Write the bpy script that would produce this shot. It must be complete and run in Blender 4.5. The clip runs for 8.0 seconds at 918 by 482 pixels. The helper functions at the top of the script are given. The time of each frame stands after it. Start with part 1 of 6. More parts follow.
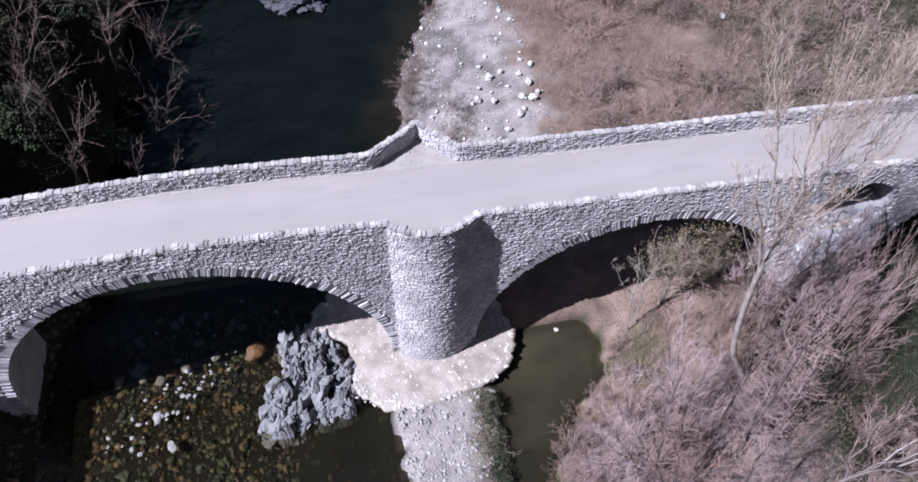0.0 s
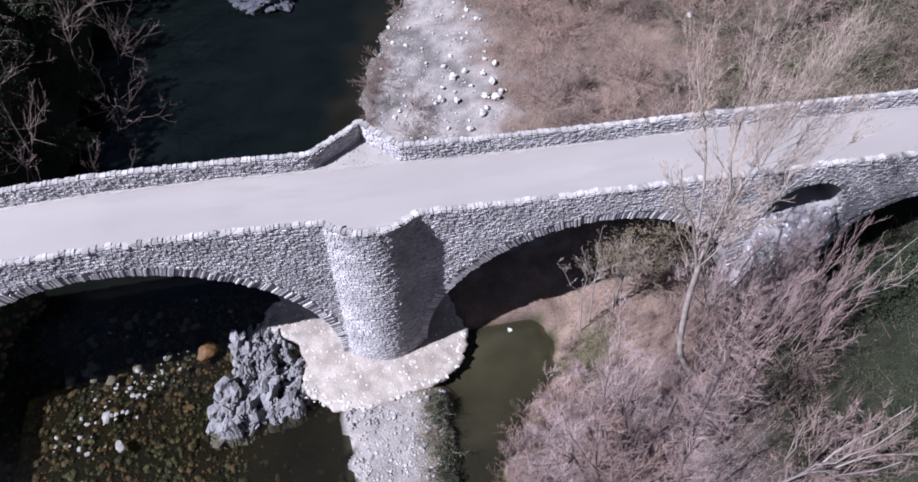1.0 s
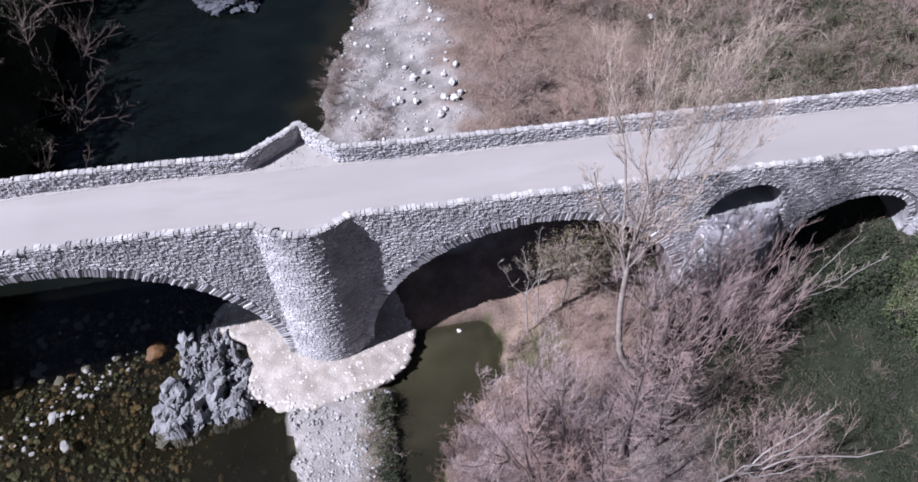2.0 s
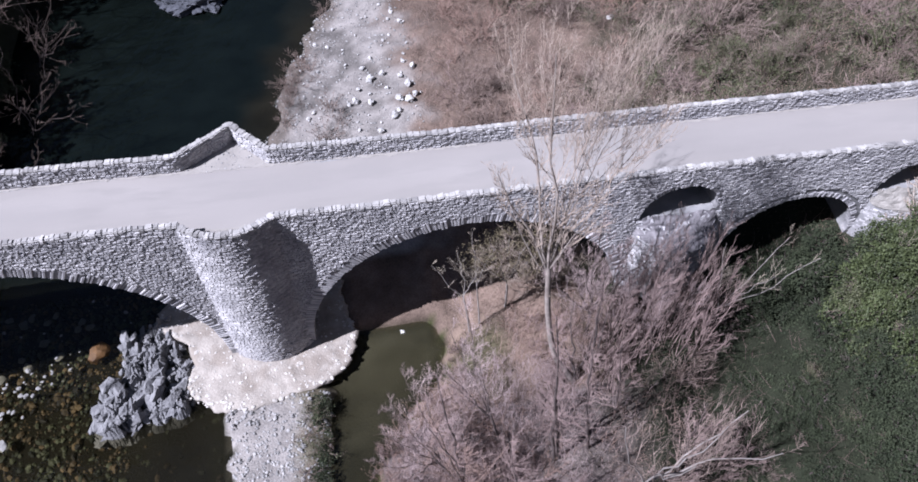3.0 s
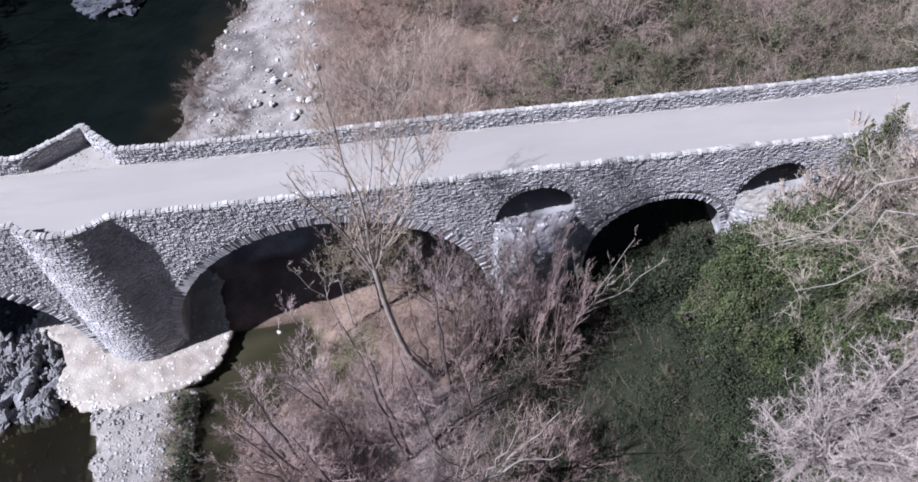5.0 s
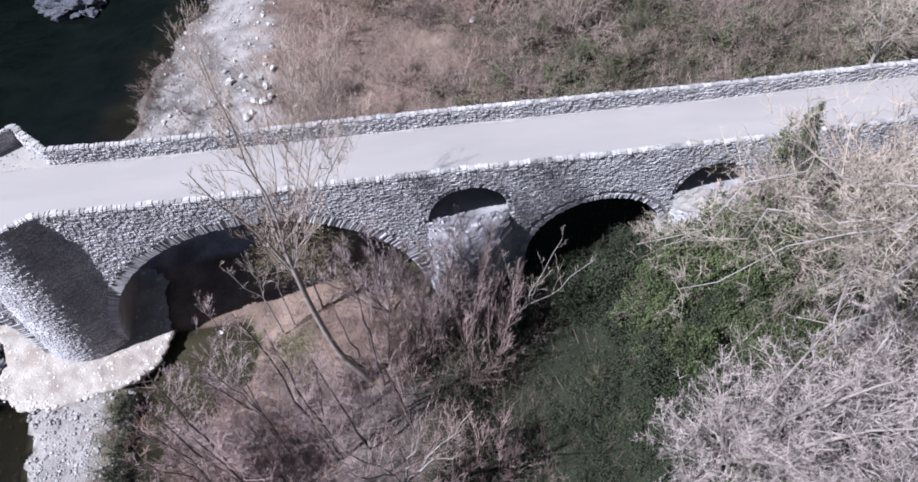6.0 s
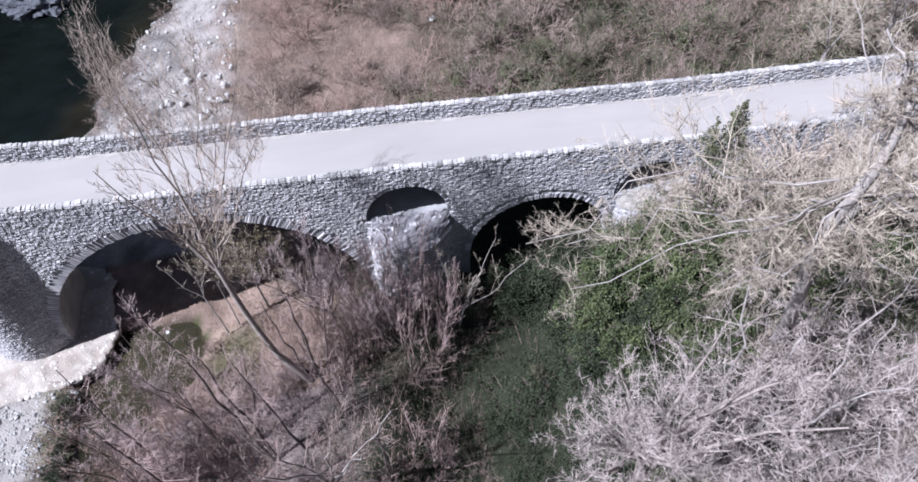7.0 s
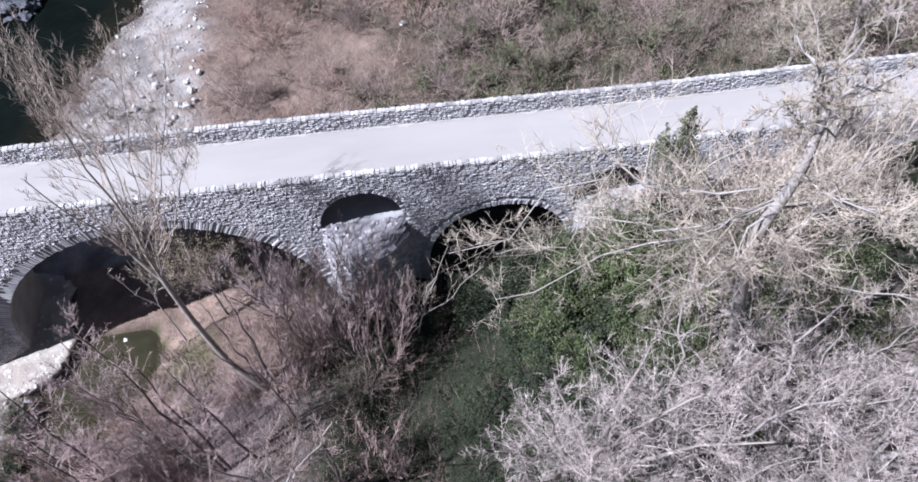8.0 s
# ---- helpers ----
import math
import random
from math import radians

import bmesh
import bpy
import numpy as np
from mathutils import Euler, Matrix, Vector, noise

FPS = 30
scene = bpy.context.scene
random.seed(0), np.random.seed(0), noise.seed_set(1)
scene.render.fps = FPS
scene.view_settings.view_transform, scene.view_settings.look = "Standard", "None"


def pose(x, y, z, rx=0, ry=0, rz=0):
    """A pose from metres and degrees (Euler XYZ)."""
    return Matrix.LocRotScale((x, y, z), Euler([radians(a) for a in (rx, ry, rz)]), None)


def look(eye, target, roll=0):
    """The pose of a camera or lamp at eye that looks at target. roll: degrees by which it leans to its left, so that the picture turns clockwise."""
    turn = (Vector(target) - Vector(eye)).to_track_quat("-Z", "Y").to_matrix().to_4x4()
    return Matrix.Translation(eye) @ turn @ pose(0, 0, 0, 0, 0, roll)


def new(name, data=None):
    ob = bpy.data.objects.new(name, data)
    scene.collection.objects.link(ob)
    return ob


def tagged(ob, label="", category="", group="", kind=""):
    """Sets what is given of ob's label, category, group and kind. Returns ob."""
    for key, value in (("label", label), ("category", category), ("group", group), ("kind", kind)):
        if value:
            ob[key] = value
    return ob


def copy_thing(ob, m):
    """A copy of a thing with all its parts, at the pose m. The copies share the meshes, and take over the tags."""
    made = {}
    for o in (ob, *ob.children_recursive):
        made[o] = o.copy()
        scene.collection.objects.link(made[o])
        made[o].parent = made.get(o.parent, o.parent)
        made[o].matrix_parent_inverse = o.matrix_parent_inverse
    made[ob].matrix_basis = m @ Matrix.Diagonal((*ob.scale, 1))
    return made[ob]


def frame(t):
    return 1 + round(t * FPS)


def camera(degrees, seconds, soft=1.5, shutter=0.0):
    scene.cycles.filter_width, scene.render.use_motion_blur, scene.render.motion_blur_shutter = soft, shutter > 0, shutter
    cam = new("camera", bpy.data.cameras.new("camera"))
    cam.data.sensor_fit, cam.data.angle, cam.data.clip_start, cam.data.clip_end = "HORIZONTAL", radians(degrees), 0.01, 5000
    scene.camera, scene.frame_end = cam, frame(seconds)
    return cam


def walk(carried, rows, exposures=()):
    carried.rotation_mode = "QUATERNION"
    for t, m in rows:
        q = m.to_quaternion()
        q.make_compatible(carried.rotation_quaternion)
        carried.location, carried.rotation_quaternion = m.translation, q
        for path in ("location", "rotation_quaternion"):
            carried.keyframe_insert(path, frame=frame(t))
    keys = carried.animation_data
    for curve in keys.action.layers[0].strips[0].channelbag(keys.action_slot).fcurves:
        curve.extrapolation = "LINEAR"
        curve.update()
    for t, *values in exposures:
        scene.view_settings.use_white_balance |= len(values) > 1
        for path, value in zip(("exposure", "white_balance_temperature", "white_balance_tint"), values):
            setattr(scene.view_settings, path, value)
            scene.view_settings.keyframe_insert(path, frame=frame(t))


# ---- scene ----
cam = camera(64.5, 8.0, 1.7)
PATH = [
    (0, (-3.134, -19.184, 37.387), (-2.896, -18.029, 35.772), 1.2),
    (0.5, (-1.765, -19.382, 37.35), (-1.531, -18.228, 35.734), 1.1),
    (1, (-0.32, -19.63, 37.347), (-0.089, -18.475, 35.731), 1.0),
    (1.5, (1.203, -19.902, 37.445), (1.431, -18.748, 35.828), 0.9),
    (3, (6.199, -20.78, 37.554), (6.414, -19.622, 35.938), 0.5),
    (3.5, (8.104, -21.157, 37.614), (8.316, -19.997, 35.999), 0.4),
    (4, (9.746, -21.493, 37.662), (9.956, -20.331, 36.048), 0.3),
    (4.5, (11.779, -21.835, 37.693), (11.983, -20.672, 36.078), 0.1),
    (6, (17.314, -22.92, 37.601), (17.501, -21.748, 35.991), -0.6),
    (6.5, (19.141, -23.14, 37.54), (19.322, -21.97, 35.928), -0.9),
    (7, (20.627, -23.362, 37.429), (20.804, -22.19, 35.818), -1.0),
    (7.5, (21.886, -23.422, 37.31), (22.062, -22.248, 35.7), -1.0),
    (8, (22.853, -23.341, 37.15), (23.034, -22.16, 35.545), -0.9),
]
walk(cam, [(t, look(eye, target, roll)) for t, eye, target, roll in PATH],
     exposures=[(0.0, 1.05, 5510, 23), (4.5, 1.05, 5510, 19), (8.0, 1.41, 5430, 17)])

# ---- daylight: clear winter sun from the left, low over the near side ----
SUN_TO = Vector((-0.85, -0.25, 1.0)).normalized()
world = bpy.data.worlds.new("sky")
scene.world = world
world.use_nodes = True
wn = world.node_tree.nodes
sky = wn.new("ShaderNodeTexSky")
sky.sky_type, sky.sun_disc = "NISHITA", False
sky.sun_elevation = math.asin(SUN_TO.z)
sky.sun_rotation = math.atan2(SUN_TO.x, SUN_TO.y)
world.node_tree.links.new(sky.outputs[0], wn["Background"].inputs[0])
wn["Background"].inputs[1].default_value = 0.027
sun_data = bpy.data.lights.new("sun", "SUN")
sun_data.energy, sun_data.angle, sun_data.color = 5.0, radians(0.5), (1.0, 0.96, 0.91)
sun = new("sun", sun_data)
sun.matrix_world = look(SUN_TO * 90, (0, 0, 0))

# ---- materials ----
MATS = {}


def mat(name, dark, light, scale=4.0, fine=40.0, bump=0.3, rough=0.85, island=0.0, objrand=0.0, spots=None, detail=6.0, dist=0.03, stretch=None):
    """Two-scale mottled surface: large stains, fine grain, bump; optional per-island or per-object tone; spots: (colour, scale, amount)."""
    m = bpy.data.materials.new(name)
    m.use_nodes = True
    nt = m.node_tree
    n, l = nt.nodes, nt.links
    b = n["Principled BSDF"]
    b.inputs["Roughness"].default_value = rough
    b.inputs["Specular IOR Level"].default_value = 0.3
    geo = n.new("ShaderNodeNewGeometry")
    big = n.new("ShaderNodeTexNoise")
    big.inputs["Scale"].default_value, big.inputs["Detail"].default_value = scale, detail
    small = n.new("ShaderNodeTexNoise")
    small.inputs["Scale"].default_value, small.inputs["Detail"].default_value = fine, 5
    place = geo.outputs["Position"]
    if stretch:
        mp = n.new("ShaderNodeMapping")
        mp.inputs["Scale"].default_value = stretch
        l.new(place, mp.inputs["Vector"])
        place = mp.outputs["Vector"]
    l.new(place, big.inputs["Vector"])
    l.new(geo.outputs["Position"], small.inputs["Vector"])
    mixf = n.new("ShaderNodeMath")
    mixf.operation = "MULTIPLY_ADD"
    l.new(small.outputs["Fac"], mixf.inputs[0])
    mixf.inputs[1].default_value = 0.55
    half = n.new("ShaderNodeMath")
    half.operation = "MULTIPLY_ADD"
    l.new(big.outputs["Fac"], half.inputs[0])
    half.inputs[1].default_value, half.inputs[2].default_value = 1.5, -0.55
    l.new(half.outputs[0], mixf.inputs[2])
    fac = mixf.outputs[0]
    if island or objrand:
        add = n.new("ShaderNodeMath")
        add.operation = "MULTIPLY_ADD"
        if island:
            l.new(geo.outputs["Random Per Island"], add.inputs[0])
        else:
            info = n.new("ShaderNodeObjectInfo")
            l.new(info.outputs["Random"], add.inputs[0])
        add.inputs[1].default_value = island or objrand
        sub = n.new("ShaderNodeMath")
        sub.operation = "SUBTRACT"
        l.new(fac, sub.inputs[0])
        sub.inputs[1].default_value = 0.5 * (island or objrand)
        l.new(sub.outputs[0], add.inputs[2])
        fac = add.outputs[0]
    ramp = n.new("ShaderNodeMix")
    ramp.data_type = "RGBA"
    ramp.inputs[6].default_value, ramp.inputs[7].default_value = (*dark, 1), (*light, 1)
    l.new(fac, ramp.inputs[0])
    col = ramp.outputs[2]
    if spots:
        c2, sc, lo = spots
        sp = n.new("ShaderNodeTexNoise")
        sp.inputs["Scale"].default_value, sp.inputs["Detail"].default_value = sc, 4
        l.new(place, sp.inputs["Vector"])
        rng = n.new("ShaderNodeMapRange")
        rng.inputs["From Min"].default_value, rng.inputs["From Max"].default_value = lo, lo + 0.12
        l.new(sp.outputs["Fac"], rng.inputs["Value"])
        mx = n.new("ShaderNodeMix")
        mx.data_type = "RGBA"
        l.new(rng.outputs[0], mx.inputs[0])
        l.new(col, mx.inputs[6])
        mx.inputs[7].default_value = (*c2, 1)
        col = mx.outputs[2]
    l.new(col, b.inputs["Base Color"])
    if bump:
        bp = n.new("ShaderNodeBump")
        bp.inputs["Strength"].default_value, bp.inputs["Distance"].default_value = bump, dist
        l.new(small.outputs["Fac"], bp.inputs["Height"])
        l.new(bp.outputs[0], b.inputs["Normal"])
    MATS[name] = m
    return m


def water_mat(name, tint, murk, amount, rough=0.04):
    """A water surface: clear, tinted and part murky, with a real gloss and small ripples."""
    m = bpy.data.materials.new(name)
    m.use_nodes = True
    n, l = m.node_tree.nodes, m.node_tree.links
    for x in list(n):
        n.remove(x)
    out = n.new("ShaderNodeOutputMaterial")
    tr = n.new("ShaderNodeBsdfTransparent")
    tr.inputs[0].default_value = (*tint, 1)
    df = n.new("ShaderNodeBsdfDiffuse")
    geo = n.new("ShaderNodeNewGeometry")
    big = n.new("ShaderNodeTexNoise")
    big.inputs["Scale"].default_value, big.inputs["Detail"].default_value = 0.5, 8
    flow = n.new("ShaderNodeMapping")
    flow.inputs["Scale"].default_value = (0.6, 0.9, 1.0)
    l.new(geo.outputs["Position"], flow.inputs["Vector"])
    l.new(flow.outputs["Vector"], big.inputs["Vector"])
    mc = n.new("ShaderNodeMix")
    mc.data_type = "RGBA"
    mc.inputs[6].default_value = (*[c * 0.6 for c in murk], 1)
    mc.inputs[7].default_value = (*[c * 1.4 for c in murk], 1)
    l.new(big.outputs["Fac"], mc.inputs[0])
    l.new(mc.outputs[2], df.inputs[0])
    m1 = n.new("ShaderNodeMixShader")
    m1.inputs[0].default_value = amount
    l.new(tr.outputs[0], m1.inputs[1])
    l.new(df.outputs[0], m1.inputs[2])
    gl = n.new("ShaderNodeBsdfGlossy")
    gl.inputs["Roughness"].default_value = rough
    fr = n.new("ShaderNodeFresnel")
    fr.inputs["IOR"].default_value = 1.33
    rip = n.new("ShaderNodeTexNoise")
    rip.inputs["Scale"].default_value, rip.inputs["Detail"].default_value = 1.1, 7
    l.new(geo.outputs["Position"], rip.inputs["Vector"])
    bp = n.new("ShaderNodeBump")
    bp.inputs["Strength"].default_value, bp.inputs["Distance"].default_value = 0.5, 0.12
    l.new(rip.outputs["Fac"], bp.inputs["Height"])
    l.new(bp.outputs[0], gl.inputs["Normal"])
    l.new(bp.outputs[0], fr.inputs["Normal"])
    m2 = n.new("ShaderNodeMixShader")
    l.new(fr.outputs[0], m2.inputs[0])
    l.new(m1.outputs[0], m2.inputs[1])
    l.new(gl.outputs[0], m2.inputs[2])
    l.new(m2.outputs[0], out.inputs[0])
    MATS[name] = m
    return m


STONE = mat("grey_limestone", (0.20, 0.196, 0.206), (0.515, 0.50, 0.50), 0.7, 14, 0.5, 0.9, island=0.5)
STONE_ONE = mat("grey_limestone_block", (0.175, 0.172, 0.182), (0.48, 0.466, 0.468), 1.2, 14, 0.5, 0.9, objrand=0.5)
COPING = mat("pale_coping", (0.17, 0.163, 0.16), (0.45, 0.435, 0.42), 1.5, 16, 0.5, 0.9, objrand=0.6, spots=((0.1024, 0.096, 0.0896), 3.0, 0.62))
MORTAR = mat("old_mortar", (0.1664, 0.1664, 0.1728), (0.3328, 0.3264, 0.3264), 1.0, 18, 0.6, 0.95)
ROAD = mat("worn_pale_road", (0.2162, 0.2040, 0.1950), (0.2999, 0.2800, 0.2653), 0.3, 30, 0.25, 0.9, spots=((0.2509, 0.2360, 0.2247), 0.9, 0.5), stretch=(0.25, 1.2, 1.0))
CEMENT = mat("pale_cement", (0.2048, 0.1824, 0.16), (0.4096, 0.3744, 0.3328), 1.1, 9, 0.7, 0.95, spots=((0.235, 0.205, 0.176), 0.75, 0.5), dist=0.06)
CAP = mat("weathered_pier_cap", (0.0843, 0.0816, 0.0898), (0.2530, 0.2366, 0.2448), 2.5, 18, 0.6, 0.95, dist=0.04)
PALECAP = mat("pale_pier_cap", (0.1536, 0.144, 0.1312), (0.3328, 0.3136, 0.288), 1.8, 14, 0.6, 0.95, dist=0.05)
LEAF_OLIVE = mat("olive_leaves", (0.032, 0.0384, 0.0192), (0.128, 0.1344, 0.0704), 0.8, 6, 0, 0.6, island=0.7)
# the grey rock darkened and blued to put shade on the ledge
LEDGE = mat("shaded_rock", (0.0256, 0.0288, 0.0352), (0.1024, 0.1056, 0.1216), 1.6, 7, 0.8, 0.8, dist=0.12)
GRIT = mat("pale_roadside_grit", (0.23, 0.215, 0.20), (0.33, 0.31, 0.288), 1.2, 22, 0.6, 0.95)
COBBLE = mat("embedded_cobbles", (0.2944, 0.2752, 0.2496), (0.512, 0.4864, 0.448), 2, 20, 0.3, 0.85, island=0.6)
ROCK = mat("grey_rock", (0.0832, 0.0832, 0.0896), (0.2688, 0.2656, 0.2688), 1.6, 7, 0.8, 0.9, dist=0.12)
RIVERSTONE = mat("river_stones", (0.0063, 0.0052, 0.0031), (0.115, 0.08, 0.042), 0.6, 10, 0.4, 0.7, island=1.1)
MOSSY = mat("mossy_stones_skin", (0.0062, 0.0077, 0.0036), (0.0666, 0.0717, 0.041), 0.6, 10, 0.4, 0.7, island=1.2)
PALESTONE = mat("pale_boulders", (0.2, 0.2, 0.2), (0.5, 0.49, 0.475), 2, 20, 0.4, 0.85, island=0.5)
RIVERPALE = mat("pale_river_stones", (0.09, 0.088, 0.085), (0.27, 0.262, 0.25), 2, 20, 0.4, 0.85, island=0.5, objrand=0.0)
GRAVEL = mat("grey_gravel", (0.1536, 0.1504, 0.1472), (0.3584, 0.3488, 0.3392), 2, 20, 0.4, 0.9, island=0.8)
BARK = mat("pale_bark", (0.1472, 0.1312, 0.1216), (0.3456, 0.3168, 0.2944), 2, 25, 0.4, 0.9)
BARK_PALE = mat("poplar_bark", (0.15, 0.125, 0.11), (0.38, 0.335, 0.30), 2, 25, 0.4, 0.9)
BARK_DARK = mat("dark_bark", (0.0448, 0.0352, 0.032), (0.128, 0.1024, 0.096), 2, 25, 0.4, 0.9)
TWIG = mat("grey_brown_twigs", (0.1175, 0.0881, 0.076), (0.2696, 0.2089, 0.1794), 1.5, 10, 0, 0.9, island=0.4)
TWIG_MAUVE = mat("mauve_grey_twigs", (0.142, 0.103, 0.095), (0.315, 0.236, 0.217), 1.0, 10, 0, 0.9, island=0.4)
TWIG_HAZE = mat("pale_mauve_shoots", (0.18, 0.138, 0.132), (0.42, 0.335, 0.322), 1.0, 10, 0, 0.9, island=0.5)
TWIG_BROWN = mat("dark_brown_stalks", (0.06, 0.042, 0.035), (0.17, 0.125, 0.104), 1.0, 10, 0, 0.9, island=0.5)
TWIG_PINK = mat("reddish_twigs", (0.1554, 0.1040, 0.0834), (0.3202, 0.2236, 0.1838), 1.0, 10, 0, 0.9, island=0.4)
TWIG_PALE = mat("pale_twigs", (0.1545, 0.1304, 0.1025), (0.4074, 0.3544, 0.2858), 0.6, 10, 0, 0.9, island=0.75)
TWIG_ROSE = mat("rosy_grey_twigs", (0.1357, 0.1154, 0.1050), (0.4452, 0.3832, 0.3528), 0.6, 10, 0, 0.9, island=0.9)
TWIG_YELLOW = mat("budding_yellow_twigs", (0.20, 0.16, 0.13), (0.40, 0.33, 0.275), 1.0, 10, 0, 0.9, island=0.6)
LEAF = mat("evergreen_leaves", (0.008, 0.014, 0.006), (0.095, 0.115, 0.045), 0.55, 6, 0, 0.6, island=0.4)
LEAF_DRY = mat("dry_olive_leaves", (0.05, 0.043, 0.024), (0.2, 0.165, 0.1), 0.8, 6, 0, 0.7, island=0.7)
# one dark leaf: for ivy, and for evergreens with shade put into their colour
LEAF_DARK_SHADE = mat("dark_and_shaded_leaves", (0.012, 0.0175, 0.009), (0.044, 0.054, 0.027), 0.6, 6, 0, 0.85, island=0.4)
GRASS_GREEN = mat("dull_green_grass", (0.066, 0.06, 0.032), (0.155, 0.142, 0.085), 0.6, 8, 0, 0.95, island=0.6)
# grass green darkened to carry the gully's shade
GRASS_SHADE = mat("shaded_gully_grass", (0.012, 0.016, 0.008), (0.045, 0.05, 0.027), 0.6, 8, 0, 0.95, island=0.6)
GRASS = mat("dry_grass", (0.1088, 0.0832, 0.0576), (0.2432, 0.1984, 0.1472), 0.6, 8, 0, 0.95, island=0.6)


def ground_mat():
    """Earth, dry grass, gravel and green patches, by place in the valley and by noise."""
    m = bpy.data.materials.new("valley_ground")
    m.use_nodes = True
    n, l = m.node_tree.nodes, m.node_tree.links
    b = n["Principled BSDF"]
    b.inputs["Roughness"].default_value = 0.95
    b.inputs["Specular IOR Level"].default_value = 0.12
    at = n.new("ShaderNodeVertexColor")
    at.layer_name = "soil"
    geo = n.new("ShaderNodeNewGeometry")
    nz = n.new("ShaderNodeTexNoise")
    nz.inputs["Scale"].default_value, nz.inputs["Detail"].default_value = 1.1, 9
    fn = n.new("ShaderNodeTexNoise")
    fn.inputs["Scale"].default_value, fn.inputs["Detail"].default_value = 9, 6
    l.new(geo.outputs["Position"], nz.inputs["Vector"])
    l.new(geo.outputs["Position"], fn.inputs["Vector"])
    s = n.new("ShaderNodeMath")
    s.operation = "MULTIPLY_ADD"
    l.new(nz.outputs["Fac"], s.inputs[0])
    s.inputs[1].default_value, s.inputs[2].default_value = 1.1, -0.1
    s2 = n.new("ShaderNodeMath")
    s2.operation = "MULTIPLY_ADD"
    l.new(fn.outputs["Fac"], s2.inputs[0])
    s2.inputs[1].default_value = 1.0
    l.new(s.outputs[0], s2.inputs[2])
    mx = n.new("ShaderNodeMix")
    mx.data_type, mx.blend_type = "RGBA", "MULTIPLY"
    mx.inputs[0].default_value = 1.0
    l.new(at.outputs[0], mx.inputs[6])
    l.new(s2.outputs[0], mx.inputs[7])
    l.new(mx.outputs[2], b.inputs["Base Color"])
    bp = n.new("ShaderNodeBump")
    bp.inputs["Strength"].default_value, bp.inputs["Distance"].default_value = 0.6, 0.1
    l.new(fn.outputs["Fac"], bp.inputs["Height"])
    l.new(bp.outputs[0], b.inputs["Normal"])
    return m


GROUND = ground_mat()

# ---- mesh helpers ----


def mesh_ob(name, verts, faces, material, parent=None, label="", smooth=False):
    me = bpy.data.meshes.new(name)
    me.from_pydata([tuple(v) for v in verts], [], faces)
    me.materials.append(material)
    if smooth:
        me.shade_smooth()
    ob = new(name, me)
    if parent:
        ob.parent = parent
    return tagged(ob, label)


def empty(name, label, category, group="", at=(0, 0, 0)):
    ob = new(name)
    ob.empty_display_size = 0.3
    ob.location = at
    return tagged(ob, label, category, group)


class Soup:
    """Collects many small pieces into one mesh."""

    def __init__(self):
        self.v, self.f = [], []

    def add(self, verts, faces):
        o = len(self.v)
        self.v.extend(verts)
        self.f.extend([tuple(i + o for i in f) for f in faces])

    def tube(self, pts, radii, sides=3):
        """A tapered tube along points, ending in a tip."""
        o, n = len(self.v), len(pts)
        for i, p in enumerate(pts):
            d = (pts[min(i + 1, n - 1)] - pts[max(i - 1, 0)]).normalized()
            a = d.orthogonal().normalized()
            c = d.cross(a)
            for k in range(sides):
                w = 2 * math.pi * k / sides
                self.v.append(p + (a * math.cos(w) + c * math.sin(w)) * radii[i])
        for i in range(n - 1):
            for k in range(sides):
                j = (k + 1) % sides
                self.f.append((o + i * sides + k, o + i * sides + j, o + (i + 1) * sides + j, o + (i + 1) * sides + k))

    def spike(self, a, b, r):
        """A fine twig: a slim three-sided cone."""
        d = b - a
        u = d.orthogonal().normalized() * r
        w = d.normalized().cross(u)
        o = len(self.v)
        self.v.extend((a + u, a - u * 0.5 + w * 0.87, a - u * 0.5 - w * 0.87, b))
        self.f.extend(((o, o + 1, o + 3), (o + 1, o + 2, o + 3), (o + 2, o, o + 3)))

    def ob(self, name, material, parent=None, label="", smooth=False):
        return mesh_ob(name, self.v, self.f, material, parent, label, smooth)


def lerp_table(table, x):
    return float(np.interp(x, [a for a, _ in table], [b for _, b in table]))


def sstep(a, b, x):
    t = min(1.0, max(0.0, (x - a) / (b - a)))
    return t * t * (3 - 2 * t)


# ---- the bridge's lines ----
PARAPET_TOP = [(-60, 10.2), (-30, 11.6), (-20, 12.45), (-15, 12.75), (-12, 12.85), (-7, 12.76), (-3, 12.55), (1, 12.36), (4, 12.2), (10, 11.98), (20, 11.76), (28, 11.5), (33, 11.32), (37, 11.2), (44, 11.15), (52, 11.0), (90, 9.6)]
PARAPET_H, WIDTH, PAR_T = 1.0, 4.4, 0.31
ARCHES = [(-12.4, 1.25, 9.6), (10.6, 1.12, 8.7), (28.7, 4.15, 3.9)]  # centre x, centre z, radius
EYES = [(21.5, 8.25, 2.1), (34.65, 7.8, 1.9)]  # flood openings over the piers
X0, X1 = -48.0, 70.0


def top_z(x):
    return lerp_table(PARAPET_TOP, x)


def road_z(x):
    return top_z(x) - PARAPET_H


